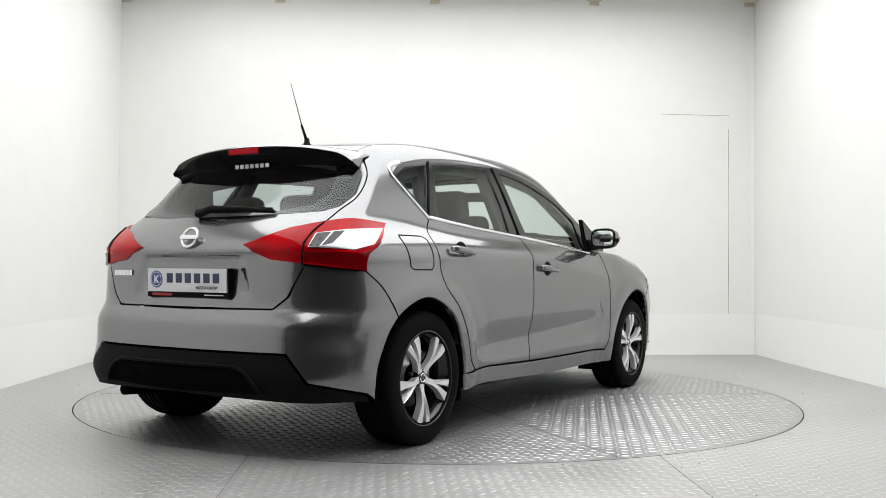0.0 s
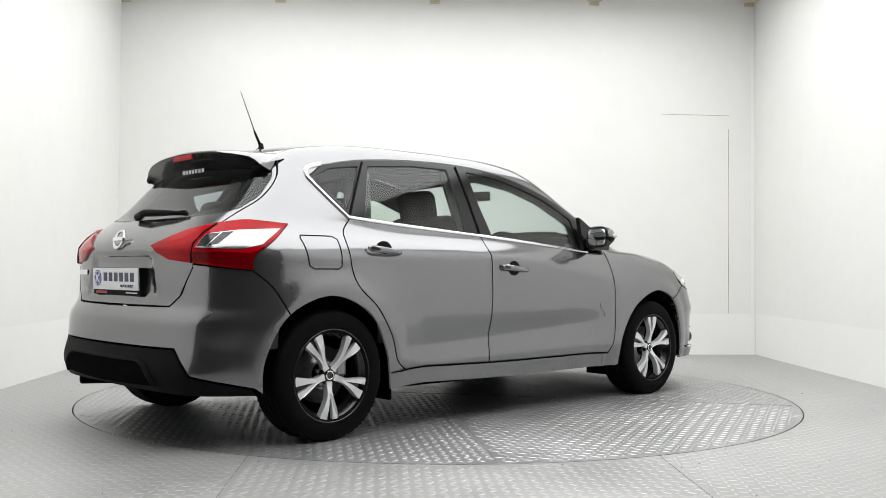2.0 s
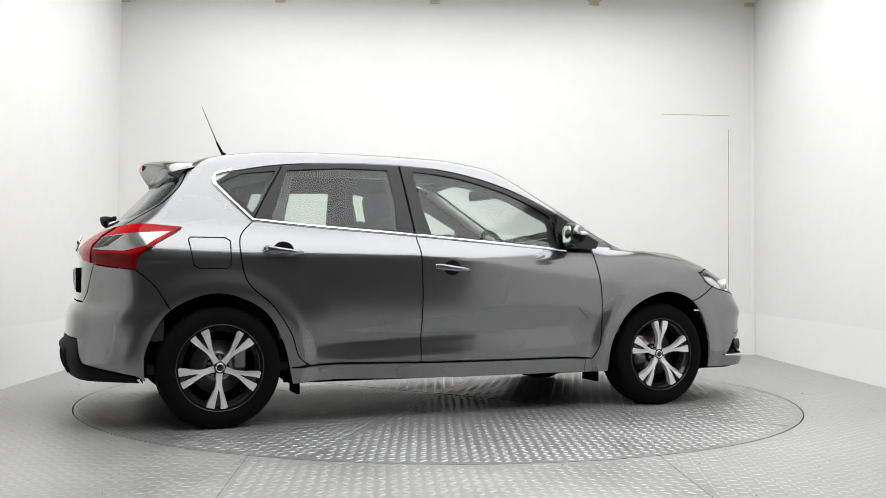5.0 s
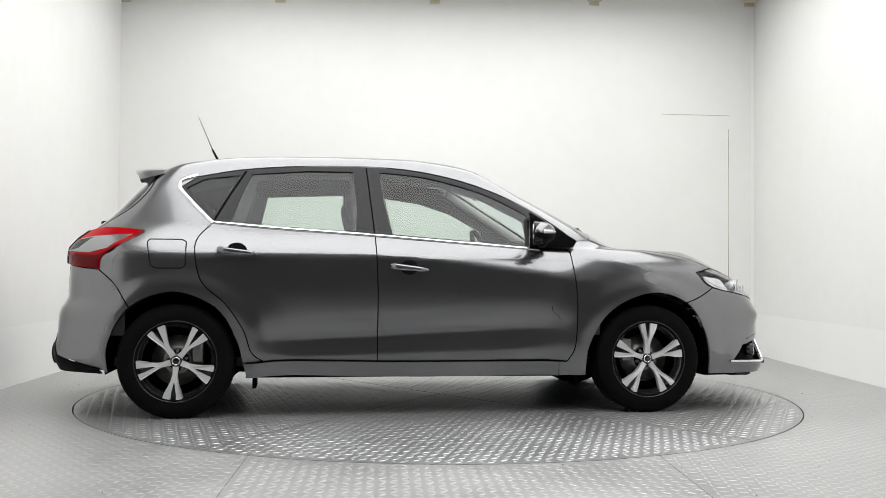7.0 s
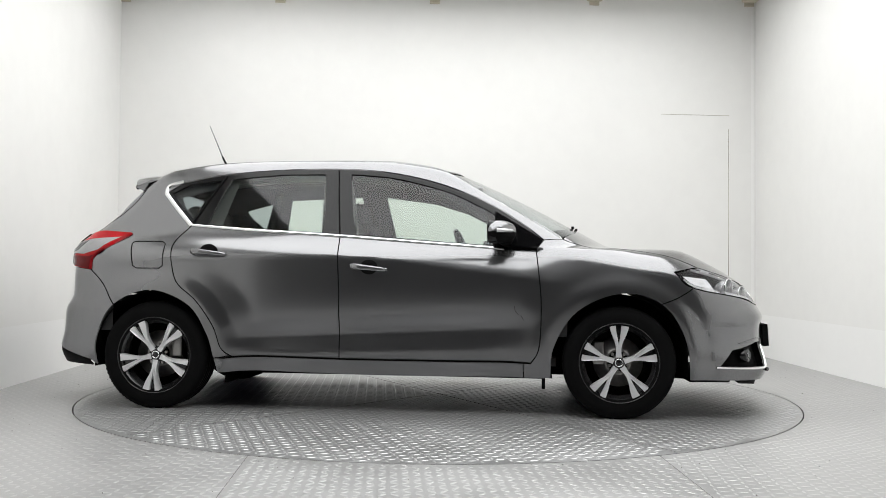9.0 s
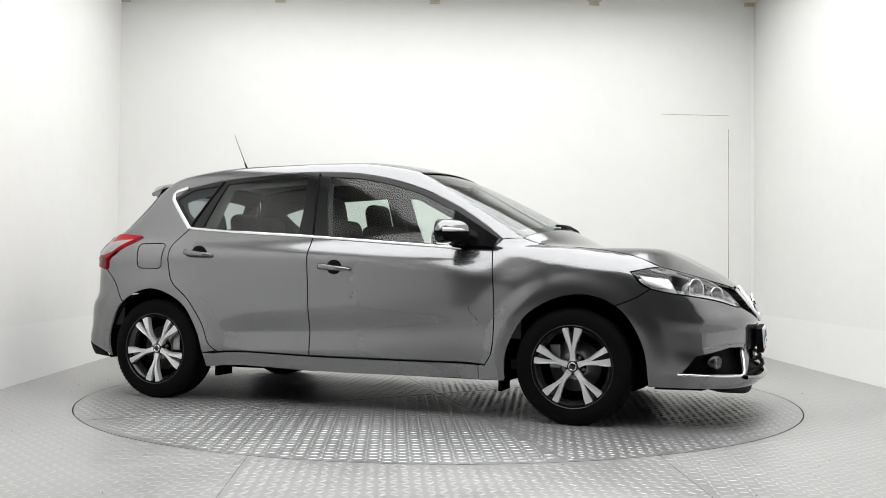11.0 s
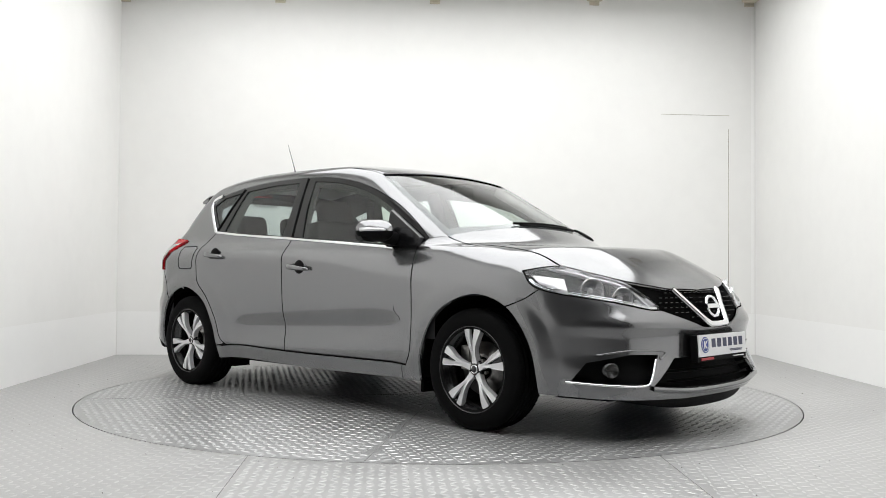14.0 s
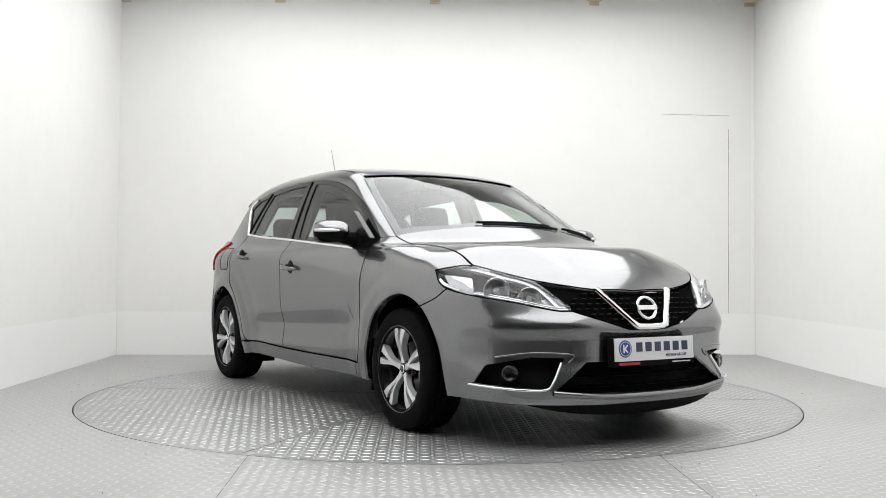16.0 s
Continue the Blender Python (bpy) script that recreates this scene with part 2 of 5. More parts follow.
def build_floor():
    n = 128
    ring = [(TABLE_R * math.cos(2 * math.pi * i / n), TABLE_R * math.sin(2 * math.pi * i / n)) for i in range(n)]
    inner = [(x * 1.0035, y * 1.0035) for x, y in ring]
    far = []
    for x, y in inner:
        k = 14 / max(abs(x), abs(y))
        far.append((x * k, y * k))
    verts = [(x, y, 0) for x, y in inner] + [(x, y, 0) for x, y in far] + [(x, y, -0.12) for x, y in inner]
    faces = []
    for i in range(n):
        j = (i + 1) % n
        faces += [(i, n + i, n + j, j), (i, j, 2 * n + j, 2 * n + i)]
    floor = new("floor", mesh_from("floor", verts, faces, FLOOR_MAT))
    tagged(floor, "grey aluminium checker plate floor with worn tread", "floor", kind="structure")
    pit = new("floor_pit", mesh_from("floor_pit", [(x, y, -0.12) for x, y in inner], [tuple(range(n))], GAP))
    tagged(pit, "dark shallow pit under the turntable", "floor", kind="structure")
    table = tagged(new("turntable"), "round grey checker plate turntable carrying the car", "turntable")
    verts = [(x, y, 0) for x, y in ring] + [(x, y, -0.1) for x, y in ring]
    faces = [tuple(range(n))] + [(i, n + i, n + (i + 1) % n, (i + 1) % n) for i in range(n)]
    child("deck", mesh_from("deck", verts, faces, DECK_MAT), table)
    return table


def tread(name, parent, keep, turn, pitch, seed, mat=None, high=0.0025):
    """Raised lozenge bars in alternating directions over the area for which keep is true."""
    rng = random.Random(seed)
    verts, faces = [], []
    n = int(5.2 / pitch)
    ct, st = math.cos(turn), math.sin(turn)
    for i in range(-n, n + 1):
        for j in range(-n, n + 1):
            u, v = i * pitch, j * pitch
            x, y = u * ct - v * st, u * st + v * ct
            if not keep(x, y):
                continue
            a = turn + (0.785 if (i + j) % 2 else -0.785) + rng.uniform(-0.02, 0.02)
            c, s = math.cos(a), math.sin(a)
            L, W, H = pitch * 0.52, pitch * 0.165, high + rng.uniform(-0.0003, 0.0003)
            k = len(verts)
            for (p, q, z) in ((-L, 0, 0.0002), (-L * 0.4, -W, 0.0002), (L * 0.4, -W, 0.0002), (L, 0, 0.0002), (L * 0.4, W, 0.0002), (-L * 0.4, W, 0.0002),
                              (-L * 0.72, 0, H), (-L * 0.35, -W * 0.5, H), (L * 0.35, -W * 0.5, H), (L * 0.72, 0, H), (L * 0.35, W * 0.5, H), (-L * 0.35, W * 0.5, H)):
                verts.append((x + p * c - q * s, y + p * s + q * c, z))
            for e in range(6):
                g = (e + 1) % 6
                faces.append((k + e, k + g, k + 6 + g, k + 6 + e))
            faces.append(tuple(k + 6 + e for e in range(6)))
    me = mesh_from(name, verts, faces, mat or TREAD, True)
    ob = child(name, me, parent) if parent else new(name, me)
    return tagged(ob, "raised lozenge tread bars of the checker plate", kind="stuff")


def seam(name, a, b, width, parent=None):
    a, b = Vector(a), Vector(b)
    d = (b - a).normalized()
    n = Vector((-d.y, d.x)) * width / 2
    v = [(*(p + q), z) for z in (-0.001, 0.0012) for p, q in ((a, -n), (b, -n), (b, n), (a, n))]
    f = [(4, 5, 6, 7), (0, 1, 5, 4), (1, 2, 6, 5), (2, 3, 7, 6), (3, 0, 4, 7)]
    me = mesh_from(name, v, f, FLOOR_JOINT)
    if parent:
        return child(name, me, parent)
    return tagged(new(name, me), "thin dark joint between floor plates", "joint", kind="structure")


def build_tread():
    r_in = TABLE_R - 0.03
    # four plates of the turntable, meeting along two slanting joints
    e1, e2 = Vector((0.60, 0.80)), Vector((0.577, -0.817))

    def sector(k):
        def keep(x, y):
            if x * x + y * y > r_in * r_in:
                return False
            a, b = x * -e1.y + y * e1.x, x * -e2.y + y * e2.x
            return (a > 0.02, b > 0.02) == k and abs(a) > 0.02 and abs(b) > 0.02
        return keep
    for k, turn, sd in (((True, True), 0.40, 1), ((True, False), 0.96, 2), ((False, True), 0.25, 3), ((False, False), 1.2, 4)):
        tread("tread_pattern", turntable, sector(k), turn, 0.046, sd)
    for e in (e1, e2):
        seam("plate_joint", -e * r_in, e * r_in, 0.002, turntable)
    outside = lambda x, y: x * x + y * y > (TABLE_R + 0.04) ** 2 and -2.93 < x < 3.3 and -4.2 < y < 2.8
    tread("tread_pattern_floor", None, lambda x, y: outside(x, y) and -0.95 < x < 0.85, 0.0, 0.046, 5, TREAD_WORN, 0.0015)
    tread("tread_pattern_floor", None, lambda x, y: outside(x, y) and not -0.97 < x < 0.87, 0.62, 0.046, 6, TREAD_WORN, 0.0015)
    for a, b in (((0.87, -2.10), (0.78, -4.2)), ((-0.96, -2.06), (-0.96, -4.2)), ((0.87, 2.12), (0.87, 2.9)), ((-0.96, 2.08), (-0.96, 2.85))):
        seam("floor_joint", a, b, 0.003)
    rng = random.Random(4)
    v, f = [], []
    for _ in range(420):
        x, y = rng.uniform(-2.8, 3.2), rng.uniform(-4, 2.7)
        r = rng.uniform(0.002, 0.005) if rng.random() < 0.93 else rng.uniform(0.006, 0.010)
        if abs(math.hypot(x, y) - TABLE_R) < 0.03 or math.hypot(x, y) < TABLE_R:
            continue
        k = len(v)
        for e in range(6):
            a = e * 1.0472 + rng.uniform(-0.3, 0.3)
            v.append((x + r * math.cos(a) * rng.uniform(0.6, 1.3), y + r * math.sin(a), 0.0008))
        v.append((x, y, 0.0035))
        f += [(k + e, k + (e + 1) % 6, k + 6) for e in range(6)]
    tagged(new("floor_grit", mesh_from("floor_grit", v, f, GAP)), "scattered dark grit on the plate floor", "grit", kind="stuff")


build_room()
turntable = build_floor()
build_tread()

# ---- the car: one smooth body surface, cut into panels ----


def curve(pairs):
    """A smooth monotone-ish function through (x, value) pairs."""
    xs = np.array([p[0] for p in pairs], float)
    ys = np.array([p[1] for p in pairs], float)
    h, dl = np.diff(xs), np.diff(ys) / np.diff(xs)
    m = np.r_[dl[0], (dl[:-1] * h[1:] + dl[1:] * h[:-1]) / (h[1:] + h[:-1]), dl[-1]]
    for i in range(len(dl)):
        lim = 3 * abs(dl[i])
        m[i], m[i + 1] = np.clip(m[i], -lim, lim), np.clip(m[i + 1], -lim, lim)

    def f(x):
        x = np.asarray(x, float)
        i = np.clip(np.searchsorted(xs, x) - 1, 0, len(xs) - 2)
        t = np.clip((x - xs[i]) / h[i], -3, 3)
        lo, hi = t < 0, t > 1
        tc = np.clip(t, 0, 1)
        v = (ys[i] * (1 + 2 * tc) * (1 - tc) ** 2 + ys[i + 1] * tc * tc * (3 - 2 * tc)
             + h[i] * (m[i] * tc * (1 - tc) ** 2 - m[i + 1] * tc * tc * (1 - tc)))
        return v + np.where(lo, t * h[i] * m[i], 0) + np.where(hi, (t - 1) * h[i] * m[i + 1], 0)
    return f


def smax(a, b, k):
    d = np.maximum(k - np.abs(a - b), 0) / k
    return np.maximum(a, b) + d * d * k * 0.25


def smin(a, b, k):
    return -smax(-a, -b, k)


def step(a, b, x):
    t = np.clip((x - a) / (b - a), 0, 1)
    return t * t * (3 - 2 * t)


HUB_F, HUB_R, HUB_Z = 1.35, -1.35, 0.312
plan_width = curve([(-2.2, 0.77), (-1.95, 0.815), (-1.7, 0.848), (-1.35, 0.866), (-0.9, 0.872), (0, 0.880), (0.8, 0.874), (1.35, 0.868), (1.7, 0.845), (2.0, 0.80), (2.3, 0.74)])
side_tuck = curve([(0.15, 0.055), (0.22, 0.045), (0.32, 0.026), (0.45, 0.016), (0.6, 0.004), (0.72, 0.0), (0.83, 0.008), (0.93, 0.030), (1.02, 0.068), (1.10, 0.11)])
low_tuck = curve([(0.15, 0.055), (0.22, 0.045), (0.32, 0.026), (0.45, 0.016), (0.6, 0.005), (0.75, 0.0), (1.1, 0.0)])
crease_z = curve([(-1.9, 1.03), (-1.5, 1.015), (-1.2, 0.990), (-0.9, 0.968), (-0.3, 0.918), (0.0, 0.888), (0.55, 0.817), (1.0, 0.762)])
bonnet_z = curve([(0.6, 1.06), (0.95, 1.068), (1.2, 1.064), (1.4, 1.044), (1.65, 1.000), (1.9, 0.922), (2.05, 0.85), (2.2, 0.755), (2.35, 0.64)])
nose_x = curve([(0.15, 2.22), (0.21, 2.275), (0.28, 2.302), (0.34, 2.285), (0.42, 2.258), (0.50, 2.258), (0.57, 2.272), (0.63, 2.238), (0.72, 2.19), (0.80, 2.11), (0.88, 1.98)])
tail_x = curve([(0.2, -2.05), (0.33, -2.115), (0.45, -2.095), (0.58, -2.085), (0.66, -2.04), (0.76, -2.035), (0.86, -2.028), (0.96, -1.985), (1.03, -1.915), (1.10, -1.83), (1.33, -1.61), (1.45, -1.49)])
cabin_width = curve([(0.95, 0.815), (1.03, 0.790), (1.15, 0.745), (1.30, 0.684), (1.42, 0.628), (1.5, 0.585)])
cabin_plan = curve([(-2.0, -0.125), (-1.7, -0.062), (-1.4, -0.025), (-0.9, -0.004), (-0.3, 0.0), (0.3, -0.008), (0.8, -0.03), (1.1, -0.06)])
roof_z = curve([(-1.9, 1.33), (-1.6, 1.412), (-1.2, 1.491), (-0.7, 1.521), (-0.25, 1.523), (0.1, 1.507), (0.36, 1.457), (0.55, 1.386), (0.8, 1.268), (1.05, 1.138), (1.25, 1.03)])


def body(x, y, z):
    """Signed field of the whole car body: negative inside."""
    a = np.abs(y)
    flare = 0.0
    for hx in (HUB_F, HUB_R):
        r = np.hypot(x - hx, z - HUB_Z)
        flare = flare + 0.016 * step(0.52, 0.41, r) + 0.012 * step(0.66, 0.46, r)
    over = z - crease_z(x)
    over = 0.5 * (over + np.sqrt(over * over + 0.005 ** 2))
    sharp = step(1.2, 0.75, x) * step(-1.95, -1.6, x)
    tuck = sharp * (low_tuck(z) + 0.28 * over + 0.95 * over * over) + (1 - sharp) * side_tuck(z)
    scoop = -0.020 * np.exp(-((z - (0.47 + 0.05 * x)) / 0.075) ** 2) * step(-1.0, -0.6, x) * step(1.0, 0.5, x)
    side = a - (plan_width(x) - tuck + flare + scoop)
    top = z - (bonnet_z(x) - 0.045 * (a / 0.7) ** 2 - 0.055 * step(0.35, 0.80, a) * step(0.9, 1.5, x) + 0.012 * step(0.24, 0.36, a) * step(1.3, 2.0, x))
    nose = x - (nose_x(z) - 0.16 * (a / 0.8) ** 2 - 0.10 * (a / 0.8) ** 6)
    low_tail = tail_x(z) + 0.095 * (a / 0.8) ** 2.2 + 0.08 * (a / 0.8) ** 8
    # hollow round the rear plate
    wide_at = 0.315 + 0.35 * (0.87 - z)
    low_tail = low_tail + 0.015 * step(wide_at + 0.03, wide_at - 0.03, a) * step(0.67, 0.73, z) * step(0.892, 0.862, z)
    tail = low_tail - x
    lower = smax(smax(side, top, 0.10), smax(nose, tail, 0.02), 0.14)
    lower = smax(lower, z - 1.16 + 0.2 * step(-0.4, 1.0, x), 0.02)
    screen = step(0.15, 0.65, x)
    ztop = roof_z(x + 0.13 * screen * (a / 0.6) ** 2) - 0.034 * (a / 0.6) ** 2.4 * (1 - 0.5 * screen)
    wide = a - (cabin_width(z) + cabin_plan(x))
    cabin = np.maximum(smax(smax(wide, z - ztop, 0.065), tail, 0.11), 0.93 - z)
    return smin(lower, cabin, 0.05 + 0.05 * step(-0.8, -1.5, x))


def normals_of(p):
    e = 0.004
    g = np.stack([body(p[:, 0] + e, p[:, 1], p[:, 2]) - body(p[:, 0] - e, p[:, 1], p[:, 2]),
                  body(p[:, 0], p[:, 1] + e, p[:, 2]) - body(p[:, 0], p[:, 1] - e, p[:, 2]),
                  body(p[:, 0], p[:, 1], p[:, 2] + e) - body(p[:, 0], p[:, 1], p[:, 2] - e)], 1)
    return g / np.maximum(np.linalg.norm(g, axis=1, keepdims=True), 1e-9)


def meet(o, d, far):
    """First meeting of rays with the body, coming in from far along -d towards o."""
    ts = np.linspace(far, 0, 46)
    prev, hit = np.full(len(o), far), np.full(len(o), np.nan)
    lo, hi = np.zeros(len(o)), np.full(len(o), far)
    done = np.zeros(len(o), bool)
    for t0, t1 in zip(ts[:-1], ts[1:]):
        q = o + d * t1
        inside = (body(q[:, 0], q[:, 1], q[:, 2]) < 0) & ~done
        lo[inside], hi[inside] = t1, t0
        done |= inside
    for _ in range(22):
        mid = (lo + hi) / 2
        q = o + d * mid[:, None]
        ins = body(q[:, 0], q[:, 1], q[:, 2]) < 0
        lo, hi = np.where(ins, mid, lo), np.where(ins, hi, mid)
    return o + d * hi[:, None]


AX_Z = 0.86


class Around:
    """Ways of flattening the body: (u, v) of a place, and the ray of a (u, v)."""

    def __init__(self, kind):
        self.kind = kind

    def flat(self, p):
        x, y, z = p.T
        k = self.kind
        if k == "side":
            return np.c_[x, 0.8 * np.arctan2(z - AX_Z, -y)]
        if k == "top":
            return np.c_[x, y]
        if k == "front":
            return np.c_[0.9 * np.arctan2(y, x - 1.2), z]
        return np.c_[0.9 * np.arctan2(y, -1.0 - x), z]

    def lift(self, uv):
        u, v = uv.T
        k, zero = self.kind, np.zeros(len(uv))
        if k == "side":
            return meet(np.c_[u, zero, zero + AX_Z], np.c_[zero, -np.cos(v / 0.8), np.sin(v / 0.8)], 1.1)
        if k == "top":
            return meet(np.c_[u, v, zero + 0.6], np.c_[zero, zero, zero + 1], 1.1)
        if k == "front":
            return meet(np.c_[zero + 1.2, zero, v], np.c_[np.cos(u / 0.9), np.sin(u / 0.9), zero], 1.4)
        return meet(np.c_[zero - 1.0, zero, v], np.c_[-np.cos(u / 0.9), np.sin(u / 0.9), zero], 1.4)


SIDE, TOP, FRONT, REAR = Around("side"), Around("top"), Around("front"), Around("rear")


def S(*xz):
    """Places on the right flank from (x, z) pairs."""
    a = np.array(xz, float).reshape(-1, 2)
    n = len(a)
    return meet(np.c_[a[:, 0], np.zeros(n), a[:, 1]], np.c_[np.zeros(n), -np.ones(n), np.zeros(n)], 1.1)


def T(*xy):
    a = np.array(xy, float).reshape(-1, 2)
    n = len(a)
    return meet(np.c_[a, np.full(n, 0.6)], np.tile((0.0, 0.0, 1.0), (n, 1)), 1.1)


def N(*yz):
    """Places on the nose from (y, z) pairs."""
    a = np.array(yz, float).reshape(-1, 2)
    n = len(a)
    return meet(np.c_[np.full(n, 1.2), a], np.tile((1.0, 0.0, 0.0), (n, 1)), 1.4)


def R(*yz):
    a = np.array(yz, float).reshape(-1, 2)
    n = len(a)
    return meet(np.c_[np.full(n, -1.0), a], np.tile((-1.0, 0.0, 0.0), (n, 1)), 1.4)


def smooth_line(p, closed=False, n=6):
    """Round a chain of places off (Catmull-Rom)."""
    p = np.asarray(p, float)
    out = []
    m = len(p)
    for i in range(m if closed else m - 1):
        a, b = p[i], p[(i + 1) % m]
        pa = p[i - 1] if (closed or i > 0) else 2 * a - b
        pb = p[(i + 2) % m] if (closed or i < m - 2) else 2 * b - a
        for k in range(n):
            t = k / n
            out.append(0.5 * (2 * a + (b - pa) * t + (2 * pa - 5 * a + 4 * b - pb) * t * t + (3 * a - pa - 3 * b + pb) * t ** 3))
    if not closed:
        out.append(p[-1])
    return np.array(out)


def mirrored(p):
    """The chain's mirror image on the other flank, run backwards."""
    return (np.asarray(p) * (1, -1, 1))[::-1]


def both(p):
    return np.vstack([p, mirrored(p)])


def fill_loop(uv, gap):
    """Clean, resample and pull in a flat outline."""
    pts = [uv[0]]
    for q in np.vstack([uv[1:], uv[:1]]):
        d = np.linalg.norm(q - pts[-1])
        if d < 0.004:
            continue
        k = max(1, int(d / 0.025))
        a = pts[-1]
        pts += [a + (q - a) * i / k for i in range(1, k + 1)]
    if np.linalg.norm(pts[0] - pts[-1]) < 0.004:
        pts.pop()
    p = np.array(pts)
    t = np.roll(p, -1, 0) - np.roll(p, 1, 0)
    t /= np.maximum(np.linalg.norm(t, axis=1, keepdims=True), 1e-9)
    area = 0.5 * np.sum(p[:, 0] * np.roll(p[:, 1], -1) - p[:, 1] * np.roll(p[:, 0], -1))
    return p + np.c_[-t[:, 1], t[:, 0]] * gap * (1 if area > 0 else -1)


def inside(pt, loop):
    x, y = pt[:, 0], pt[:, 1]
    c = np.zeros(len(pt), bool)
    a, b = loop, np.roll(loop, -1, 0)
    for (x0, y0), (x1, y1) in zip(a, b):
        cr = ((y0 > y) != (y1 > y)) & (x < (x1 - x0) * (y - y0) / (y1 - y0 + 1e-15) + x0)
        c ^= cr
    return c


def sheet(way, outline, holes=(), gap=0.0028, grid=0.03, lip=0.014, push=0.0, shape=None):
    """Verts, faces and normals of a panel of the body inside an outline of places."""
    from mathutils.geometry import delaunay_2d_cdt
    loops = [fill_loop(way.flat(np.asarray(outline)), gap)] + [fill_loop(way.flat(np.asarray(h)), -gap) for h in holes]
    lo, hi = loops[0].min(0), loops[0].max(0)
    gx, gy = np.meshgrid(np.arange(lo[0] + grid / 2, hi[0], grid), np.arange(lo[1] + grid / 2, hi[1], grid))
    g = np.c_[gx.ravel(), gy.ravel()]
    keep = inside(g, loops[0])
    for h in loops[1:]:
        keep &= ~inside(g, h)
    g = g[keep]
    edge = np.vstack(loops)
    if len(g):
        near = np.array([np.min(np.hypot(*(edge - q).T)) for q in g])
        g = g[near > grid * 0.42]
    pts = [Vector(p) for p in np.vstack([edge, g])] if len(g) else [Vector(p) for p in edge]
    es, k = [], 0
    for l in loops:
        es += [(k + i, k + (i + 1) % len(l)) for i in range(len(l))]
        k += len(l)
    v2, e2, f2 = delaunay_2d_cdt(pts, es, [], 0, 1e-6)[:3]
    v2 = np.array([tuple(v) for v in v2])
    cen = np.array([v2[list(f)].mean(0) for f in f2])
    ok = inside(cen, loops[0])
    for h in loops[1:]:
        ok &= ~inside(cen, h)
    faces = [tuple(f) for f, o in zip(f2, ok) if o]
    p = way.lift(v2)
    nrm = normals_of(p)
    if shape is not None:
        p = shape(p, nrm)
        nrm = None
    elif push:
        p = p + nrm * push
    # face the triangles outwards
    ref = nrm if nrm is not None else normals_of(p)
    out = []
    for f in faces:
        a, b, c = (p[i] for i in f[:3])
        fn = np.cross(b - a, c - a)
        if np.linalg.norm(fn) < 1e-10:
            continue
        out.append(f if fn @ ref[f[0]] > 0 else f[::-1])
    faces = out
    if lip:
        from collections import Counter
        cnt = Counter()
        for f in faces:
            for i in range(len(f)):
                cnt[tuple(sorted((f[i], f[(i + 1) % len(f)])))] += 1
        rim, start, made = [], len(p), {}
        add, addn = [], []
        for f in faces:
            for i in range(len(f)):
                a, b = f[i], f[(i + 1) % len(f)]
                if cnt[tuple(sorted((a, b)))] == 1:
                    for q in (a, b):
                        if q not in made:
                            made[q] = start + len(add)
                            add += [p[q], p[q] - ref[q] * lip]
                            addn += [ref[q], ref[q]]
                    rim.append((b, a))
        for b, a in rim:
            faces.append((made[a], made[a] + 1, made[b] + 1, made[b]))
        if add:
            p = np.vstack([p, add])
            if nrm is not None:
                nrm = np.vstack([nrm, addn])
    return p, faces, nrm


def panel(name, parent, mat, way, outline, label="", flip=False, **kw):
    """A panel as one mesh under its thing; flip gives its twin on the left flank."""
    p, faces, nrm = sheet(way, outline, **kw)
    made = [link_panel(name, parent, mat, p, faces, nrm, label)]
    if flip:
        q = p * (1, -1, 1)
        made.append(link_panel(name, parent, mat, q, [f[::-1] for f in faces], None if nrm is None else nrm * (1, -1, 1), label))
    return made


def link_panel(name, parent, mat, p, faces, nrm, label):
    me = mesh_from(name, p, faces, mat, True)
    if nrm is not None:
        me.normals_split_custom_set_from_vertices([tuple(n) for n in nrm])
    return child(name, me, parent, label)


car = tagged(new("car"), "grey metallic five-door hatchback parked on the turntable", "car")

# outlines on the right flank
ARCH_R = smooth_line(S((-1.715, 0.25), (-1.71, 0.42), (-1.60, 0.61), (-1.37, 0.695), (-1.14, 0.61), (-1.03, 0.44), (-0.99, 0.30)))
ARCH_F = smooth_line(S((0.97, 0.22), (0.99, 0.40), (1.12, 0.60), (1.36, 0.70), (1.58, 0.645), (1.71, 0.46), (1.745, 0.22)))
BELT = S((-1.17, 1.085), (-0.8, 1.055), (-0.26, 1.022), (0.25, 0.985), (0.70, 0.952))
REAR_SEAM = smooth_line(S((-1.17, 1.085), (-1.245, 1.0), (-1.255, 0.90), (-1.215, 0.75), (-1.09, 0.635), (-0.99, 0.49), (-0.945, 0.365), (-0.88, 0.312)))
MID_SEAM = S((-0.26, 1.022), (-0.245, 0.7), (-0.245, 0.312))
FRONT_SEAM = smooth_line(S((0.86, 0.305), (0.905, 0.40), (0.915, 0.66), (0.885, 0.95)))
DLO_TOP = smooth_line(S((-1.27, 1.352), (-1.0, 1.402), (-0.65, 1.430), (-0.3, 1.435), (0.0, 1.412), (0.30, 1.345), (0.60, 1.225), (0.80, 1.105), (0.93, 1.005)))
DLO_BACK = smooth_line(S((-1.17, 1.085), (-1.28, 1.195), (-1.365, 1.285)))
LAMP_TIP = S((-1.54, 1.035))
TAIL_LOW = smooth_line(np.vstack([LAMP_TIP, S((-1.66, 0.955), (-1.755, 0.885), (-1.77, 0.815))]))
SEAM_R = smooth_line(S((-1.77, 0.815), (-1.68, 0.735), (-1.60, 0.61)))
HATCH_SIDE = smooth_line(R((-0.565, 1.375), (-0.648, 1.27), (-0.672, 1.165), (-0.655, 1.09), (-0.645, 1.03)))
TAIL_UP = smooth_line(np.vstack([R((-0.645, 1.03)), S((-1.73, 1.048)), LAMP_TIP]))
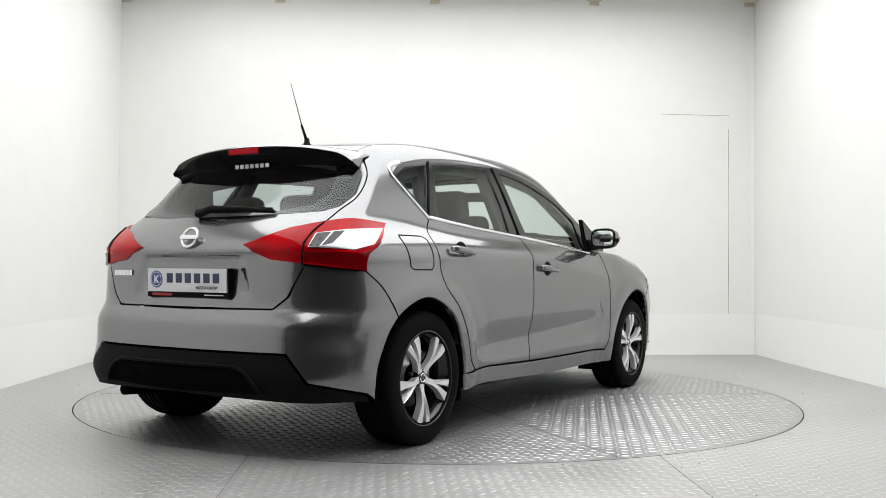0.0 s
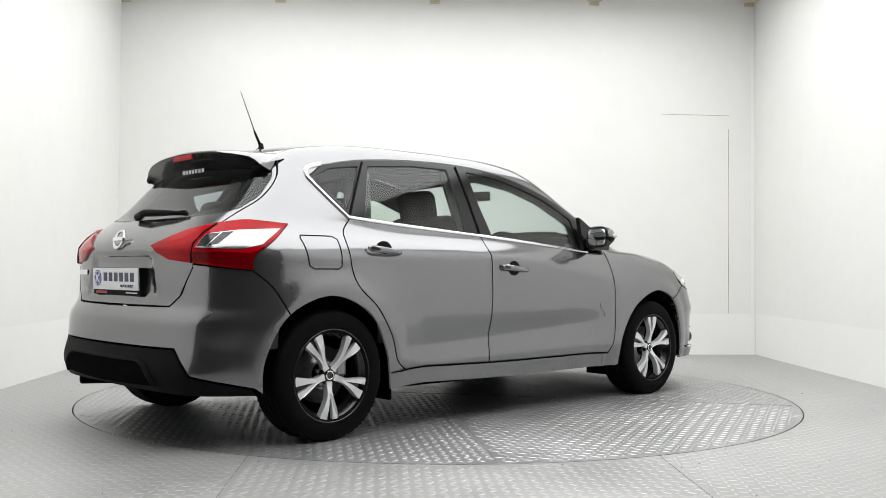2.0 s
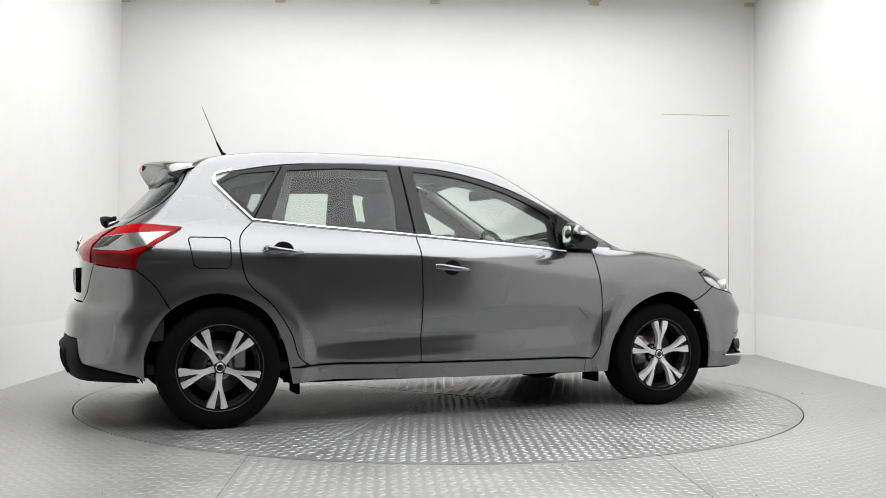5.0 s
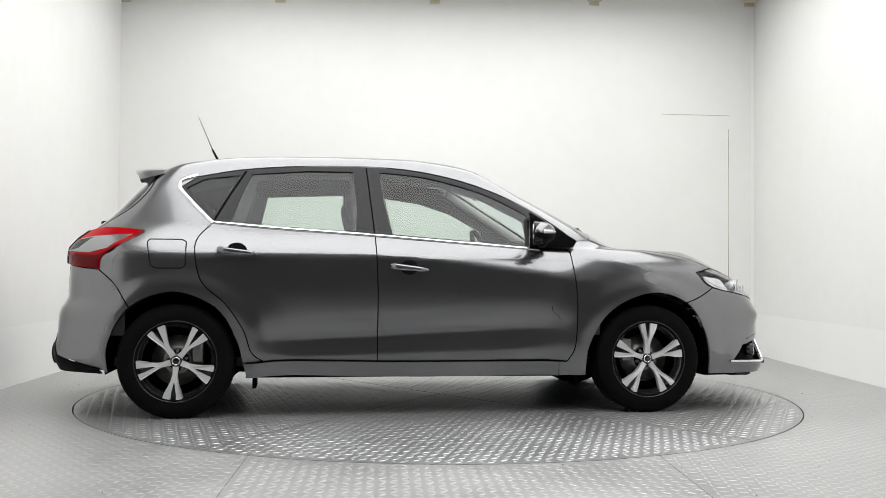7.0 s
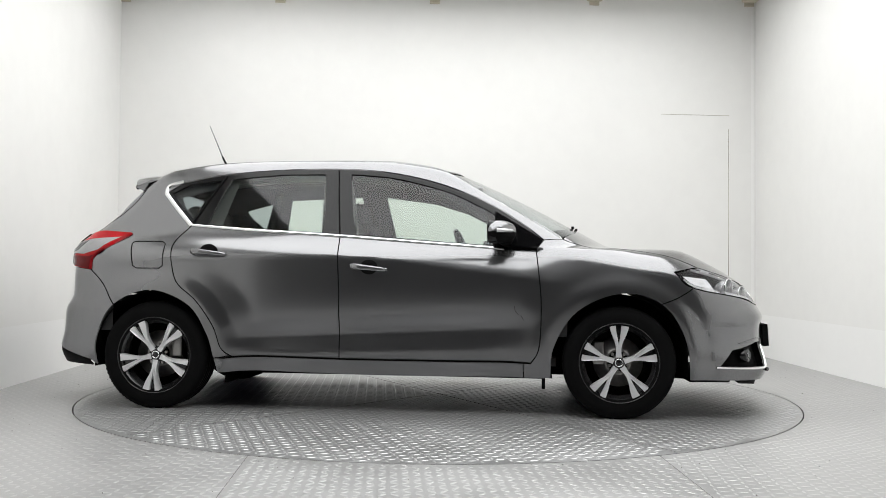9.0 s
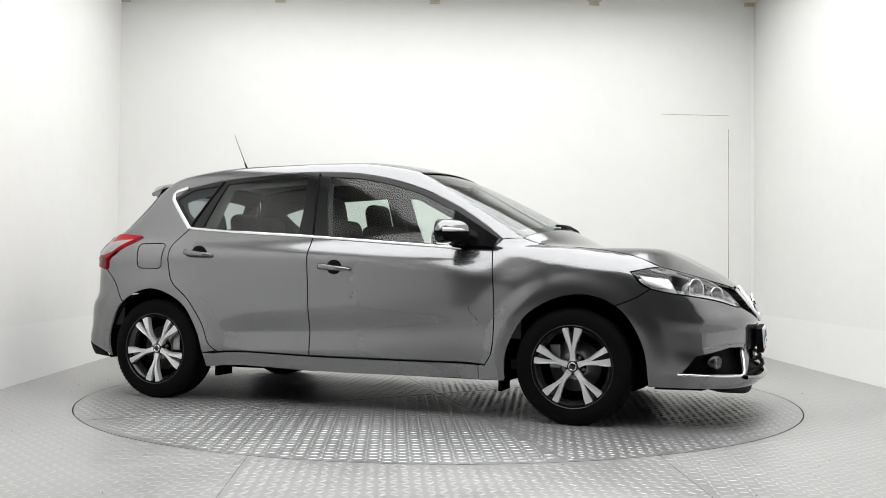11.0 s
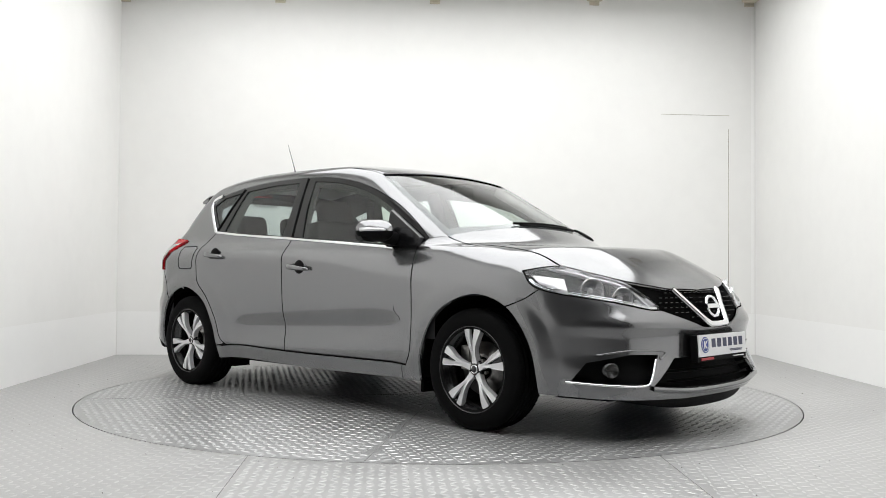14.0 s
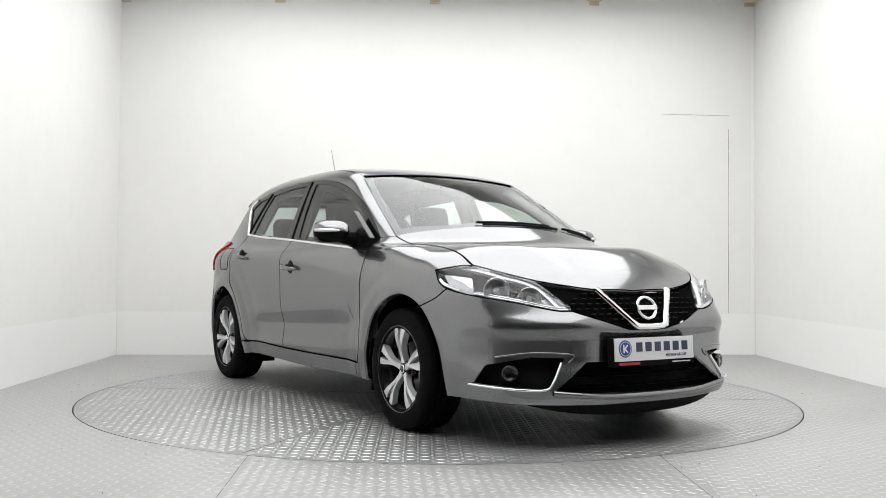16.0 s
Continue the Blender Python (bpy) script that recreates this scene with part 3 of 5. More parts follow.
A_PILLAR = smooth_line(T((1.04, -0.715), (0.86, -0.685), (0.6, -0.635), (0.36, -0.58)))
DITCH = T((0.36, -0.58), (0.0, -0.565), (-0.6, -0.555), (-1.2, -0.54), (-1.46, -0.53))

CUT = int(len(ARCH_R) * 2 / 6)
quarter = np.vstack([ARCH_R[CUT:], REAR_SEAM[::-1][1:-1], DLO_BACK, DLO_TOP, A_PILLAR, DITCH[1:], HATCH_SIDE, TAIL_UP[1:], TAIL_LOW[1:], SEAM_R[1:-1]])
panel("quarter_panel", car, PAINT, SIDE, quarter, flip=True, grid=0.022)
rear_door = np.vstack([REAR_SEAM, MID_SEAM[::-1], BELT[:3][::-1][1:-1]])
front_door = np.vstack([MID_SEAM[::-1][::-1], FRONT_SEAM, BELT[2:][::-1][:-1]])
panel("rear_door", car, PAINT, SIDE, rear_door, flip=True, grid=0.017)
panel("front_door", car, PAINT, SIDE, front_door, flip=True, grid=0.017)
sill = S((-0.97, 0.215), (-0.99, 0.30), (-0.88, 0.305), (-0.2, 0.305), (0.815, 0.299), (0.815, 0.215), (0.0, 0.213))
panel("sill", car, PAINT, SIDE, sill, flip=True)

HEAD_TIP = S((1.655, 0.825))
HEAD_LOW = smooth_line(np.vstack([HEAD_TIP, S((1.76, 0.735)), N((-0.66, 0.675), (-0.50, 0.64), (-0.42, 0.637))]))
HEAD_UP = smooth_line(np.vstack([HEAD_TIP, T((1.80, -0.715), (1.93, -0.63), (2.05, -0.52)), N((-0.42, 0.66))]))
BONNET_SIDE = smooth_line(T((1.04, -0.715), (1.2, -0.698), (1.45, -0.692), (1.65, -0.700), (1.80, -0.715)))
SEAM_F = smooth_line(S((1.58, 0.645), (1.68, 0.685), (1.76, 0.735)))
CUTF = int(len(ARCH_F) * 4 / 6)
fender = np.vstack([FRONT_SEAM[::-1], S((0.817, 0.299), (0.817, 0.216), (0.90, 0.217)), ARCH_F[:CUTF + 1], SEAM_F[1:], HEAD_LOW[:7][::-1][1:], HEAD_UP[1:7], BONNET_SIDE[::-1][1:], S((0.93, 1.005))])
panel("front_wing", car, PAINT, SIDE, fender, flip=True, grid=0.022)

BONNET_NOSE = smooth_line(np.vstack([T((1.80, -0.715), (1.93, -0.63), (2.05, -0.50), (2.13, -0.30), (2.16, 0.0))]))
COWL = smooth_line(T((1.04, -0.715), (1.12, -0.4), (1.15, 0.0)))
half = np.vstack([COWL[::-1][:-1], BONNET_SIDE[:-1], BONNET_NOSE])
panel("bonnet", car, PAINT, TOP, np.vstack([half[::1], mirrored(half)[1:-1]]), grid=0.035)
roof_half = np.vstack([T((0.40, 0.0), (0.39, -0.3), (0.36, -0.578)), DITCH[1:], T((-1.47, -0.3), (-1.48, 0.0))])
panel("roof", car, PAINT, TOP, np.vstack([roof_half, mirrored(roof_half)[1:-1]]), grid=0.04)

# windscreen and rear window
ws = np.vstack([T((1.15, 0.0), (1.12, -0.4), (1.035, -0.71)), A_PILLAR[1:], T((0.39, -0.3), (0.40, 0.0))])
panel("windscreen", car, SCREEN, TOP, np.vstack([ws, mirrored(ws)[1:-1]]), push=-0.006, grid=0.05, lip=0.006)
rw = np.vstack([R((0.0, 1.07), (-0.35, 1.072), (-0.59, 1.086), (-0.643, 1.110), (-0.662, 1.17), (-0.638, 1.27), (-0.560, 1.366), (0.0, 1.39))])
panel("rear_window", car, PANE_DARK, REAR, np.vstack([rw, mirrored(rw)[1:-1]]), push=-0.004, grid=0.05, lip=0.006)

# tailgate
gate = np.vstack([R((0.0, 0.645), (-0.50, 0.65), (-0.565, 0.70), (-0.63, 0.82), (-0.632, 0.93)), HATCH_SIDE[::-1], R((0.0, 1.40))])
panel("tailgate", car, PAINT, REAR, np.vstack([gate, mirrored(gate)[1:-1]]), holes=[np.vstack([rw, mirrored(rw)[1:-1]])], grid=0.015)

# tail lamps
tail = np.vstack([TAIL_UP, TAIL_LOW[1:], R((-0.62, 0.845), (-0.48, 0.86), (-0.33, 0.925), (-0.52, 1.0))])
panel("tail_lamp", car, RED_LENS, REAR, tail, "red and clear wraparound tail lamp", flip=True, push=0.012, lip=0.03)

# bumpers
rb = np.vstack([R((0.0, 0.64), (-0.50, 0.645), (-0.57, 0.70), (-0.63, 0.84)), TAIL_LOW[-1:], SEAM_R[1:], ARCH_R[:CUT][::-1], S((-1.76, 0.28)), R((-0.70, 0.34), (-0.60, 0.46), (0.0, 0.46))])
panel("rear_bumper", car, PAINT, REAR, np.vstack([rb, mirrored(rb)[1:-1]]))
dif = np.vstack([R((0.0, 0.455), (-0.595, 0.455), (-0.695, 0.335)), S((-1.77, 0.275), (-1.74, 0.245)), R((-0.62, 0.25), (-0.4, 0.255), (0.0, 0.26))])
panel("rear_valance", car, BLACK_PLASTIC, REAR, np.vstack([dif, mirrored(dif)[1:-1]]), "black plastic lower bumper")
gr = np.vstack([N((0.0, 0.545), (-0.12, 0.55), (-0.42, 0.637)), HEAD_UP[::-1][1:5], BONNET_NOSE[7:]])
head = np.vstack([HEAD_LOW, HEAD_UP[::-1][:-1]])
fb = np.vstack([N((0.0, 0.54), (-0.12, 0.545)), HEAD_LOW[::-1][:-6], SEAM_F[::-1][1:], ARCH_F[CUTF + 1:], N((-0.62, 0.21), (-0.3, 0.20), (0.0, 0.20))])
inlet = N((0.0, 0.40), (-0.36, 0.40), (-0.54, 0.275), (-0.45, 0.262), (0.0, 0.255))
fog = N((-0.56, 0.290), (-0.79, 0.298), (-0.765, 0.385), (-0.62, 0.425), (-0.47, 0.420))
panel("front_bumper", car, PAINT, FRONT, np.vstack([fb, mirrored(fb)[1:-1]]), holes=[np.vstack([inlet, mirrored(inlet)[1:-1]]), fog, mirrored(fog)], grid=0.022)
panel("grille", car, LINER, FRONT, np.vstack([gr, mirrored(gr)[1:-1]]), push=-0.02)
panel("headlamp", car, LAMP_GLASS, FRONT, head, "clear headlamp with chrome reflectors", flip=True)

# ---- side glass, chrome and trim ----
REAR_GLASS = smooth_line(S((-1.075, 1.085), (-0.72, 1.066), (-0.37, 1.045)), n=3)
rear_pane = np.vstack([REAR_GLASS, S((-0.365, 1.20), (-0.385, 1.40), (-0.65, 1.398), (-0.965, 1.372)), S((-1.02, 1.24))])
front_pane = np.vstack([S((-0.16, 1.033), (0.25, 1.003), (0.655, 0.972), (0.64, 1.15)), smooth_line(S((0.60, 1.178), (0.40, 1.275), (0.19, 1.34), (0.0, 1.38), (-0.225, 1.40))), S((-0.20, 1.2))])
quarter_pane = np.vstack([S((-1.175, 1.13), (-1.265, 1.215), (-1.33, 1.285)), S((-1.23, 1.338), (-1.035, 1.365), (-1.10, 1.24))])
dlo = np.vstack([DLO_BACK[::-1], BELT[1:], S((0.885, 0.955)), DLO_TOP[::-1]])
panel("window_frame", car, BLACK_GLOSS, SIDE, dlo, "black window frame and pillar trim", flip=True, push=-0.003, holes=[rear_pane, front_pane, quarter_pane])
for outline, mat in ((rear_pane, PANE), (front_pane, PANE), (quarter_pane, PANE_DARK)):
    for ob in panel("side_window", car, mat, SIDE, outline, flip=True, push=-0.010, gap=-0.004, lip=0, grid=0.06):
        ob.visible_shadow = False
for ob in car.children:
    if ob.name.startswith(("windscreen", "rear_window")):
        ob.visible_shadow = False


def strip(name, chain, width, mat, parent, label="", depth=0.006, offset=0.0, flip=False):
    """A thin raised strip that follows a chain of places on the body."""
    p = np.asarray(chain)
    n = normals_of(p)
    t = np.gradient(p, axis=0)
    t /= np.linalg.norm(t, axis=1, keepdims=True)
    s = np.cross(n, t)
    rows = [p + s * (offset - width / 2) - n * 0.002, p + s * (offset - width / 2) + n * depth * 0.8, p + s * offset + n * depth,
            p + s * (offset + width / 2) + n * depth * 0.8, p + s * (offset + width / 2) - n * 0.002]
    k, verts = len(p), np.vstack(rows)
    faces = [(r * k + i, r * k + i + 1, (r + 1) * k + i + 1, (r + 1) * k + i) for r in range(4) for i in range(k - 1)]
    child(name, mesh_from(name, verts, faces, mat, True), parent, label)
    if flip:
        child(name, mesh_from(name, verts * (1, -1, 1), [f[::-1] for f in faces], mat, True), parent, label)


strip("belt_trim", smooth_line(BELT, n=8), 0.017, CHROME, car, "bright chrome belt strip", flip=True)
strip("pillar_trim", np.vstack([DLO_BACK, smooth_line(S((-1.365, 1.285), (-1.355, 1.325), (-1.27, 1.352)))[1:]]), 0.022, CHROME, car, "bright chrome strip round the rear pillar", offset=0.006, flip=True)
# a pillar between the rear door glass and the fixed pane stands proud
strip("pillar_seam", S((-1.165, 1.10), (-1.09, 1.24), (-1.0, 1.39)), 0.008, BLACK_PLASTIC, car, flip=True)
strip("pillar_seam", S((-0.262, 1.03), (-0.285, 1.24), (-0.305, 1.425)), 0.007, BLACK_PLASTIC, car, flip=True)

# fuel flap: a grooved outline on the right rear wing
flap = S((-1.505, 0.985), (-1.33, 0.985), (-1.305, 0.97), (-1.305, 0.84), (-1.325, 0.825), (-1.465, 0.825), (-1.49, 0.84), (-1.515, 0.97))


def dense(chain, way, step_len=0.02):
    """The chain drawn closely over the body."""
    c = np.asarray(chain)
    out = [c[0]]
    for a, b in zip(c[:-1], c[1:]):
        k = max(1, int(np.linalg.norm(b - a) / step_len))
        out += [a + (b - a) * i / k for i in range(1, k + 1)]
    return way.lift(way.flat(np.array(out)))


strip("fuel_flap_joint", dense(np.vstack([flap, flap[:1]]), SIDE), 0.006, BLACK_PLASTIC, car, "dark joint round the fuel flap", depth=0.0015)
# dark bottoms of the joints between panels
for chain, way in ((REAR_SEAM, SIDE), (MID_SEAM, SIDE), (FRONT_SEAM, SIDE), (S((-0.98, 0.305), (-0.2, 0.307), (0.86, 0.301)), SIDE), (SEAM_R, SIDE), (SEAM_F, SIDE),
                   (BONNET_SIDE, TOP), (HEAD_LOW, FRONT), (HEAD_UP[:7], FRONT), (HATCH_SIDE, REAR), (R((-0.50, 0.648), (-0.56, 0.695), (-0.632, 0.83)), REAR)):
    strip("joint", dense(chain, way), 0.0062, LINER, car, depth=0.0007, flip=True)
for chain, way in ((R((-0.5, 0.646), (0.5, 0.646)), REAR), (np.vstack([BONNET_NOSE, mirrored(BONNET_NOSE)[1:]]), TOP)):
    strip("joint", dense(chain, way), 0.0055, LINER, car, depth=0.0007)
strip("paint_scratch", dense(S((0.800, 0.575), (0.812, 0.555), (0.815, 0.545)), SIDE, 0.01), 0.003, BLACK_PLASTIC, car, "small dark scratch in the door paint", depth=0.0008)
strip("paint_scratch", dense(S((0.765, 0.625), (0.768, 0.600), (0.788, 0.575)), SIDE, 0.01), 0.0028, BLACK_PLASTIC, car, "small dark scratch in the door paint", depth=0.0008)


def door_handle(x, z, lock):
    """A pull handle over a black lump for the hollow's shade, with the mirror twin on the other door."""
    base = S((x, z))[0]
    for sgn in (1, -1):
        y = base[1] * sgn
        hold = child("door_handle", None, car)
        hold.location = (x, y, z)
        out = math.copysign(1, y)
        n = 22
        verts, faces = [], []
        for i in range(n + 1):
            u = i / n
            px = -0.108 + 0.216 * u
            bow = 0.034 * (1 - (2 * u - 1) ** 4) + 0.010
            half = 0.019 * (1 - 0.42 * u) * (1 - max(0, 2 * abs(u - 0.5) - 0.86) * 2.6)
            for k in range(8):
                w = 2 * math.pi * k / 8
                verts.append((px, out * (bow + 0.007 * math.cos(w)), half * math.sin(w) + 0.010 - 0.02 * u))
        for i in range(n):
            for k in range(8):
                l = (k + 1) % 8
                f = (i * 8 + k, i * 8 + l, (i + 1) * 8 + l, (i + 1) * 8 + k)
                faces.append(f if out < 0 else f[::-1])
        faces += [tuple(range(8)), tuple(n * 8 + k for k in range(8))[::-1]]
        child("grip", mesh_from("grip", verts, faces, PAINT, True), hold)
        # shade of the paint-coloured finger hollow, put in as a black lump
        bm = bmesh.new()
        bmesh.ops.create_uvsphere(bm, u_segments=20, v_segments=12, radius=1, matrix=pose(0.0, out * -0.004, 0.004) @ Matrix.Diagonal((0.056, 0.010, 0.046, 1)))
        part("hollow", bm, BLACK_PLASTIC, hold, "black lump standing in for the finger hollow's shade", smooth=True)


# the grips' left ends sit at the fitted places
door_handle(-1.03, 0.920, False)
door_handle(-0.07, 0.836, True)


def door_mirror(sgn):
    arm = child("door_mirror", None, car, "")
    arm.location = (0.70, sgn * 0.80, 1.02)
    # sail at the window corner
    sail = [(-0.05, 0.0, 0.15), (-0.06, 0.0, -0.055), (0.20, 0.0, -0.055), (0.225, 0.0, -0.015)]
    v = [(x, sgn * (y + d - 0.012 - z * 0.22), z) for d in (0, 0.03) for x, y, z in sail]
    f = [(0, 1, 2, 3), (7, 6, 5, 4)] + [(i, 4 + i, 4 + (i + 1) % 4, (i + 1) % 4) for i in range(4)]
    child("sail", mesh_from("sail", v, f if sgn < 0 else [q[::-1] for q in f], BLACK_GLOSS), arm, "black mirror sail")
    v, f = tube([(0.02, sgn * 0.0, -0.02), (0.0, sgn * 0.06, -0.012), (0.0, sgn * 0.11, 0.0)], (0.042, 0.036), 10)
    child("foot", mesh_from("foot", v, f, BLACK_PLASTIC, True), arm)
    # housing: painted cap above, black bowl below
    for nm, top, mat in (("cap", True, PAINT), ("bowl", False, BLACK_PLASTIC)):
        verts, faces, nu, nv = [], [], 20, 10
        for i in range(nu + 1):
            u = i / nu
            for k in range(nv + 1):
                w = k / nv * math.pi
                yy = 0.055 + 0.185 * u
                taper = (1 - (abs(2 * u - 1)) ** 3.2) ** 0.42 if 0 < u < 1 else 0.0
                rise = (0.072 if top else 0.068) * taper * (1 - 0.18 * u if top else 1 - 0.35 * u)
                fwd = 0.10 * taper * (1 - 0.35 * u)
                zz = 0.022 + (1 if top else -1) * rise * math.sin(w) ** 0.8
                xx = (-0.05 if math.cos(w) < 0 else 0.0) + (fwd * math.cos(w) if math.cos(w) > 0 else 0.05 * (1 + math.cos(w) * taper))
                verts.append((xx - 0.05 * u, sgn * yy, zz))
        for i in range(nu):
            for k in range(nv):
                q = (i * (nv + 1) + k, (i + 1) * (nv + 1) + k, (i + 1) * (nv + 1) + k + 1, i * (nv + 1) + k + 1)
                faces.append(q if (sgn < 0) == top else q[::-1])
        child(nm, mesh_from(nm, verts, faces, mat, True), arm, "grey painted mirror cap" if top else "black mirror housing")
    for nm, mat, x0, thick, w, h, lab in (("bezel", BLACK_GLOSS, -0.066, 0.05, 0.096, 0.067, "gloss black mirror surround"), ("mirror_glass", MIRROR, -0.070, 0.01, 0.082, 0.054, "reflecting mirror glass")):
        rim = [(math.copysign(abs(math.cos(q)) ** 0.55, math.cos(q)), math.copysign(abs(math.sin(q)) ** 0.6, math.sin(q))) for q in np.linspace(0, 2 * math.pi, 37)[:-1]]
        k = len(rim)
        v = [(x0 + dx, a * w * g, b * h * g) for dx, g in ((thick, 0.9), (0.006, 1.0), (0.0, 0.95)) for a, b in rim]
        f = [(r * k + e, r * k + (e + 1) % k, (r + 1) * k + (e + 1) % k, (r + 1) * k + e) for r in range(2) for e in range(k)] + [tuple(range(2 * k, 3 * k))]
        turn = Matrix.Translation((0, sgn * 0.148, 0.022)) @ Matrix.Rotation(sgn * 0.22, 4, "Z")
        child(nm, mesh_from(nm, [turn @ Vector(q) for q in v], f, mat), arm, lab)
    v, f = tube([(0.060, sgn * 0.11, 0.026), (0.050, sgn * 0.17, 0.028), (0.018, sgn * 0.215, 0.028), (-0.03, sgn * 0.236, 0.028)], (0.008, 0.012), 8)
    child("indicator", mesh_from("indicator", v, f, CLEAR_LENS, True), arm, "clear indicator lens")


door_mirror(-1)
door_mirror(1)

# black printed edge of the rear window, dark joint ahead of the roof
rw_in = R((0.0, 1.095), (-0.33, 1.10), (-0.50, 1.125), (-0.55, 1.18), (-0.53, 1.27), (-0.47, 1.345), (0.0, 1.375))
panel("window_border", car, BLACK_GLOSS, REAR, np.vstack([rw, mirrored(rw)[1:-1]]), "black printed border of the rear window", holes=[np.vstack([rw_in, mirrored(rw_in)[1:-1]])], push=-0.012, gap=0, lip=0)
edge = T((0.405, 0.0), (0.395, -0.3), (0.365, -0.57))
strip("roof_edge", dense(np.vstack([edge[::-1], mirrored(edge)[::-1][1:]]), TOP), 0.022, BLACK_GLOSS, car, depth=0.001)
screen_in = np.vstack([T((1.09, 0.0), (1.065, -0.4), (0.985, -0.655)), T((0.84, -0.63), (0.6, -0.585), (0.40, -0.535)), T((0.425, -0.3), (0.435, 0.0))])
panel("window_border", car, BLACK_GLOSS, TOP, np.vstack([ws, mirrored(ws)[1:-1]]), "black printed border of the windscreen", holes=[np.vstack([screen_in, mirrored(screen_in)[1:-1]])], push=-0.013, gap=0, lip=0)

# ---- roof spoiler, aerial, wiper ----


def spoiler():
    hold = child("roof_spoiler", None, car)
    n = 36
    top, under = [], []
    for i in range(n + 1):
        y = -0.605 + 1.21 * i / n
        a = abs(y) / 0.605
        zr = float(T((-1.465, min(0.53, max(-0.53, y))))[0, 2]) - 0.03 * max(0, a - 0.876) / 0.124
        te = Vector((-1.695 + 0.10 * a ** 2.6, y, 1.426 - 0.055 * a ** 3 - 0.012 * a))
        root = Vector((-1.462, y, zr + 0.002))
        if a > 0.88:
            te = te.lerp(Vector((-1.60, y, 1.335)), ((a - 0.88) / 0.12) ** 2)
        mid = root.lerp(te, 0.5) + Vector((0, 0, 0.012 * (1 - a ** 4)))
        low = Vector((-1.575 + 0.03 * a, y, 1.340 - 0.036 * a ** 2))
        top += [root, mid, te + Vector((0.012, 0, 0.004)), te - Vector((0, 0, 0.005))]
        under += [te - Vector((0, 0, 0.005)), te - Vector((-0.012, 0, 0.022)), te.lerp(low, 0.6) + Vector((0.022, 0, 0.004)), low]
    q = [(i * 4 + k, i * 4 + k + 1, i * 4 + k + 5, i * 4 + k + 4) for i in range(n) for k in range(3)]
    child("top", mesh_from("top", top, [f[::-1] for f in q], PAINT, True), hold)
    child("underside", mesh_from("underside", under, [f[::-1] for f in q], BLACK_GLOSS, True), hold, "gloss black spoiler underside")
    for sgn, k in ((-1, 0), (1, n)):
        fin = [top[k * 4], top[k * 4 + 1], top[k * 4 + 3], under[k * 4 + 3], Vector((-1.50, top[k * 4].y * 0.99, 1.375))]
        fin = [Vector((p.x, p.y + sgn * 0.003, p.z)) for p in fin]
        child("fin", mesh_from("fin", fin, [(0, 1, 2, 3, 4) if sgn < 0 else (4, 3, 2, 1, 0)], PAINT), hold)
    part("brake_light", box(-1.688, 0, 1.402, 0.012, 0.20, 0.030), RED_LENS, hold, "red high brake light", bevel=0.005)


spoiler()

aerial = child("aerial", None, car)
aerial.location = (-1.215, 0, 1.478)
v, f = lathe([(0.034, 0), (0.03, 0.012), (0.016, 0.024), (0.012, 0.05), (0.0, 0.055)], 16, "z")
child("foot", mesh_from("foot", v, f, BLACK_PLASTIC, True), aerial)
v, f = tube([(0, 0, 0.03), (-0.045, 0, 0.115)], (0.009, 0.006), 8)
child("spring", mesh_from("spring", v, f, BLACK_PLASTIC, True), aerial)
v, f = tube([(-0.04, 0, 0.105), (-0.135, 0, 0.325)], (0.003, 0.0016), 6)
child("rod", mesh_from("rod", v, f, BLACK_PLASTIC, True), aerial)

rear_wiper = child("rear_wiper", None, car, "black rear wiper arm and blade")
v, f = tube([(-1.885, 0.10, 1.085), (-1.90, 0.0, 1.105), (-1.88, -0.22, 1.098), (-1.85, -0.36, 1.085)], (0.022, 0.008), 8)
child("arm", mesh_from("arm", v, f, BLACK_PLASTIC, True), rear_wiper)
v, f = tube([(-1.865, 0.13, 1.10), (-1.868, -0.1, 1.095), (-1.85, -0.34, 1.095)], 0.012, 6)
child("blade", mesh_from("blade", v, f, BLACK_PLASTIC, True), rear_wiper)
for y0, y1 in ((0.36, -0.20), (0.70, 0.46)):
    wiper = child("front_wiper", None, car)
    chain = T(*[(1.142 - 0.110 * (y / 0.70) ** 2, y) for y in np.linspace(y0, y1, 7)])
    chain[:, 2] += 0.007
    v, f = tube(chain, (0.010, 0.006), 6)
    child("arm", mesh_from("arm", v, f, BLACK_PLASTIC, True), wiper)
    chain = T(*[(1.120 - 0.110 * (y / 0.70) ** 2, y) for y in np.linspace(y0 - 0.05, y1 - 0.03, 7)])
    chain[:, 2] += 0.008
    v, f = tube(chain, 0.008, 6)
    child("blade", mesh_from("blade", v, f, BLACK_PLASTIC, True), wiper)

# ---- plates and badges ----


def badge(name, x, y, z, face, size, parent, tilt=0.0):
    """A chrome ring with a bar across it, as a plain shape."""
    hold = child(name, None, parent)
    hold.matrix_local = Matrix.Translation((x, y, z)) @ Matrix.Rotation(0 if face > 0 else math.pi, 4, "Z") @ Matrix.Rotation(radians(tilt), 4, "Y")
    ring = [(0.0, size * math.cos(a) * 1.02, size * math.sin(a) * 0.94) for a in np.linspace(0, 2 * math.pi, 29)[:-1]]
    v, f = tube(ring, size * 0.15, 8, True)
    child("ring", mesh_from("ring", v, f, CHROME, True), hold)
    part("bar", box(0.004, 0, 0, 0.012, size * 2.3, size * 0.42), CHROME, hold, bevel=0.003)


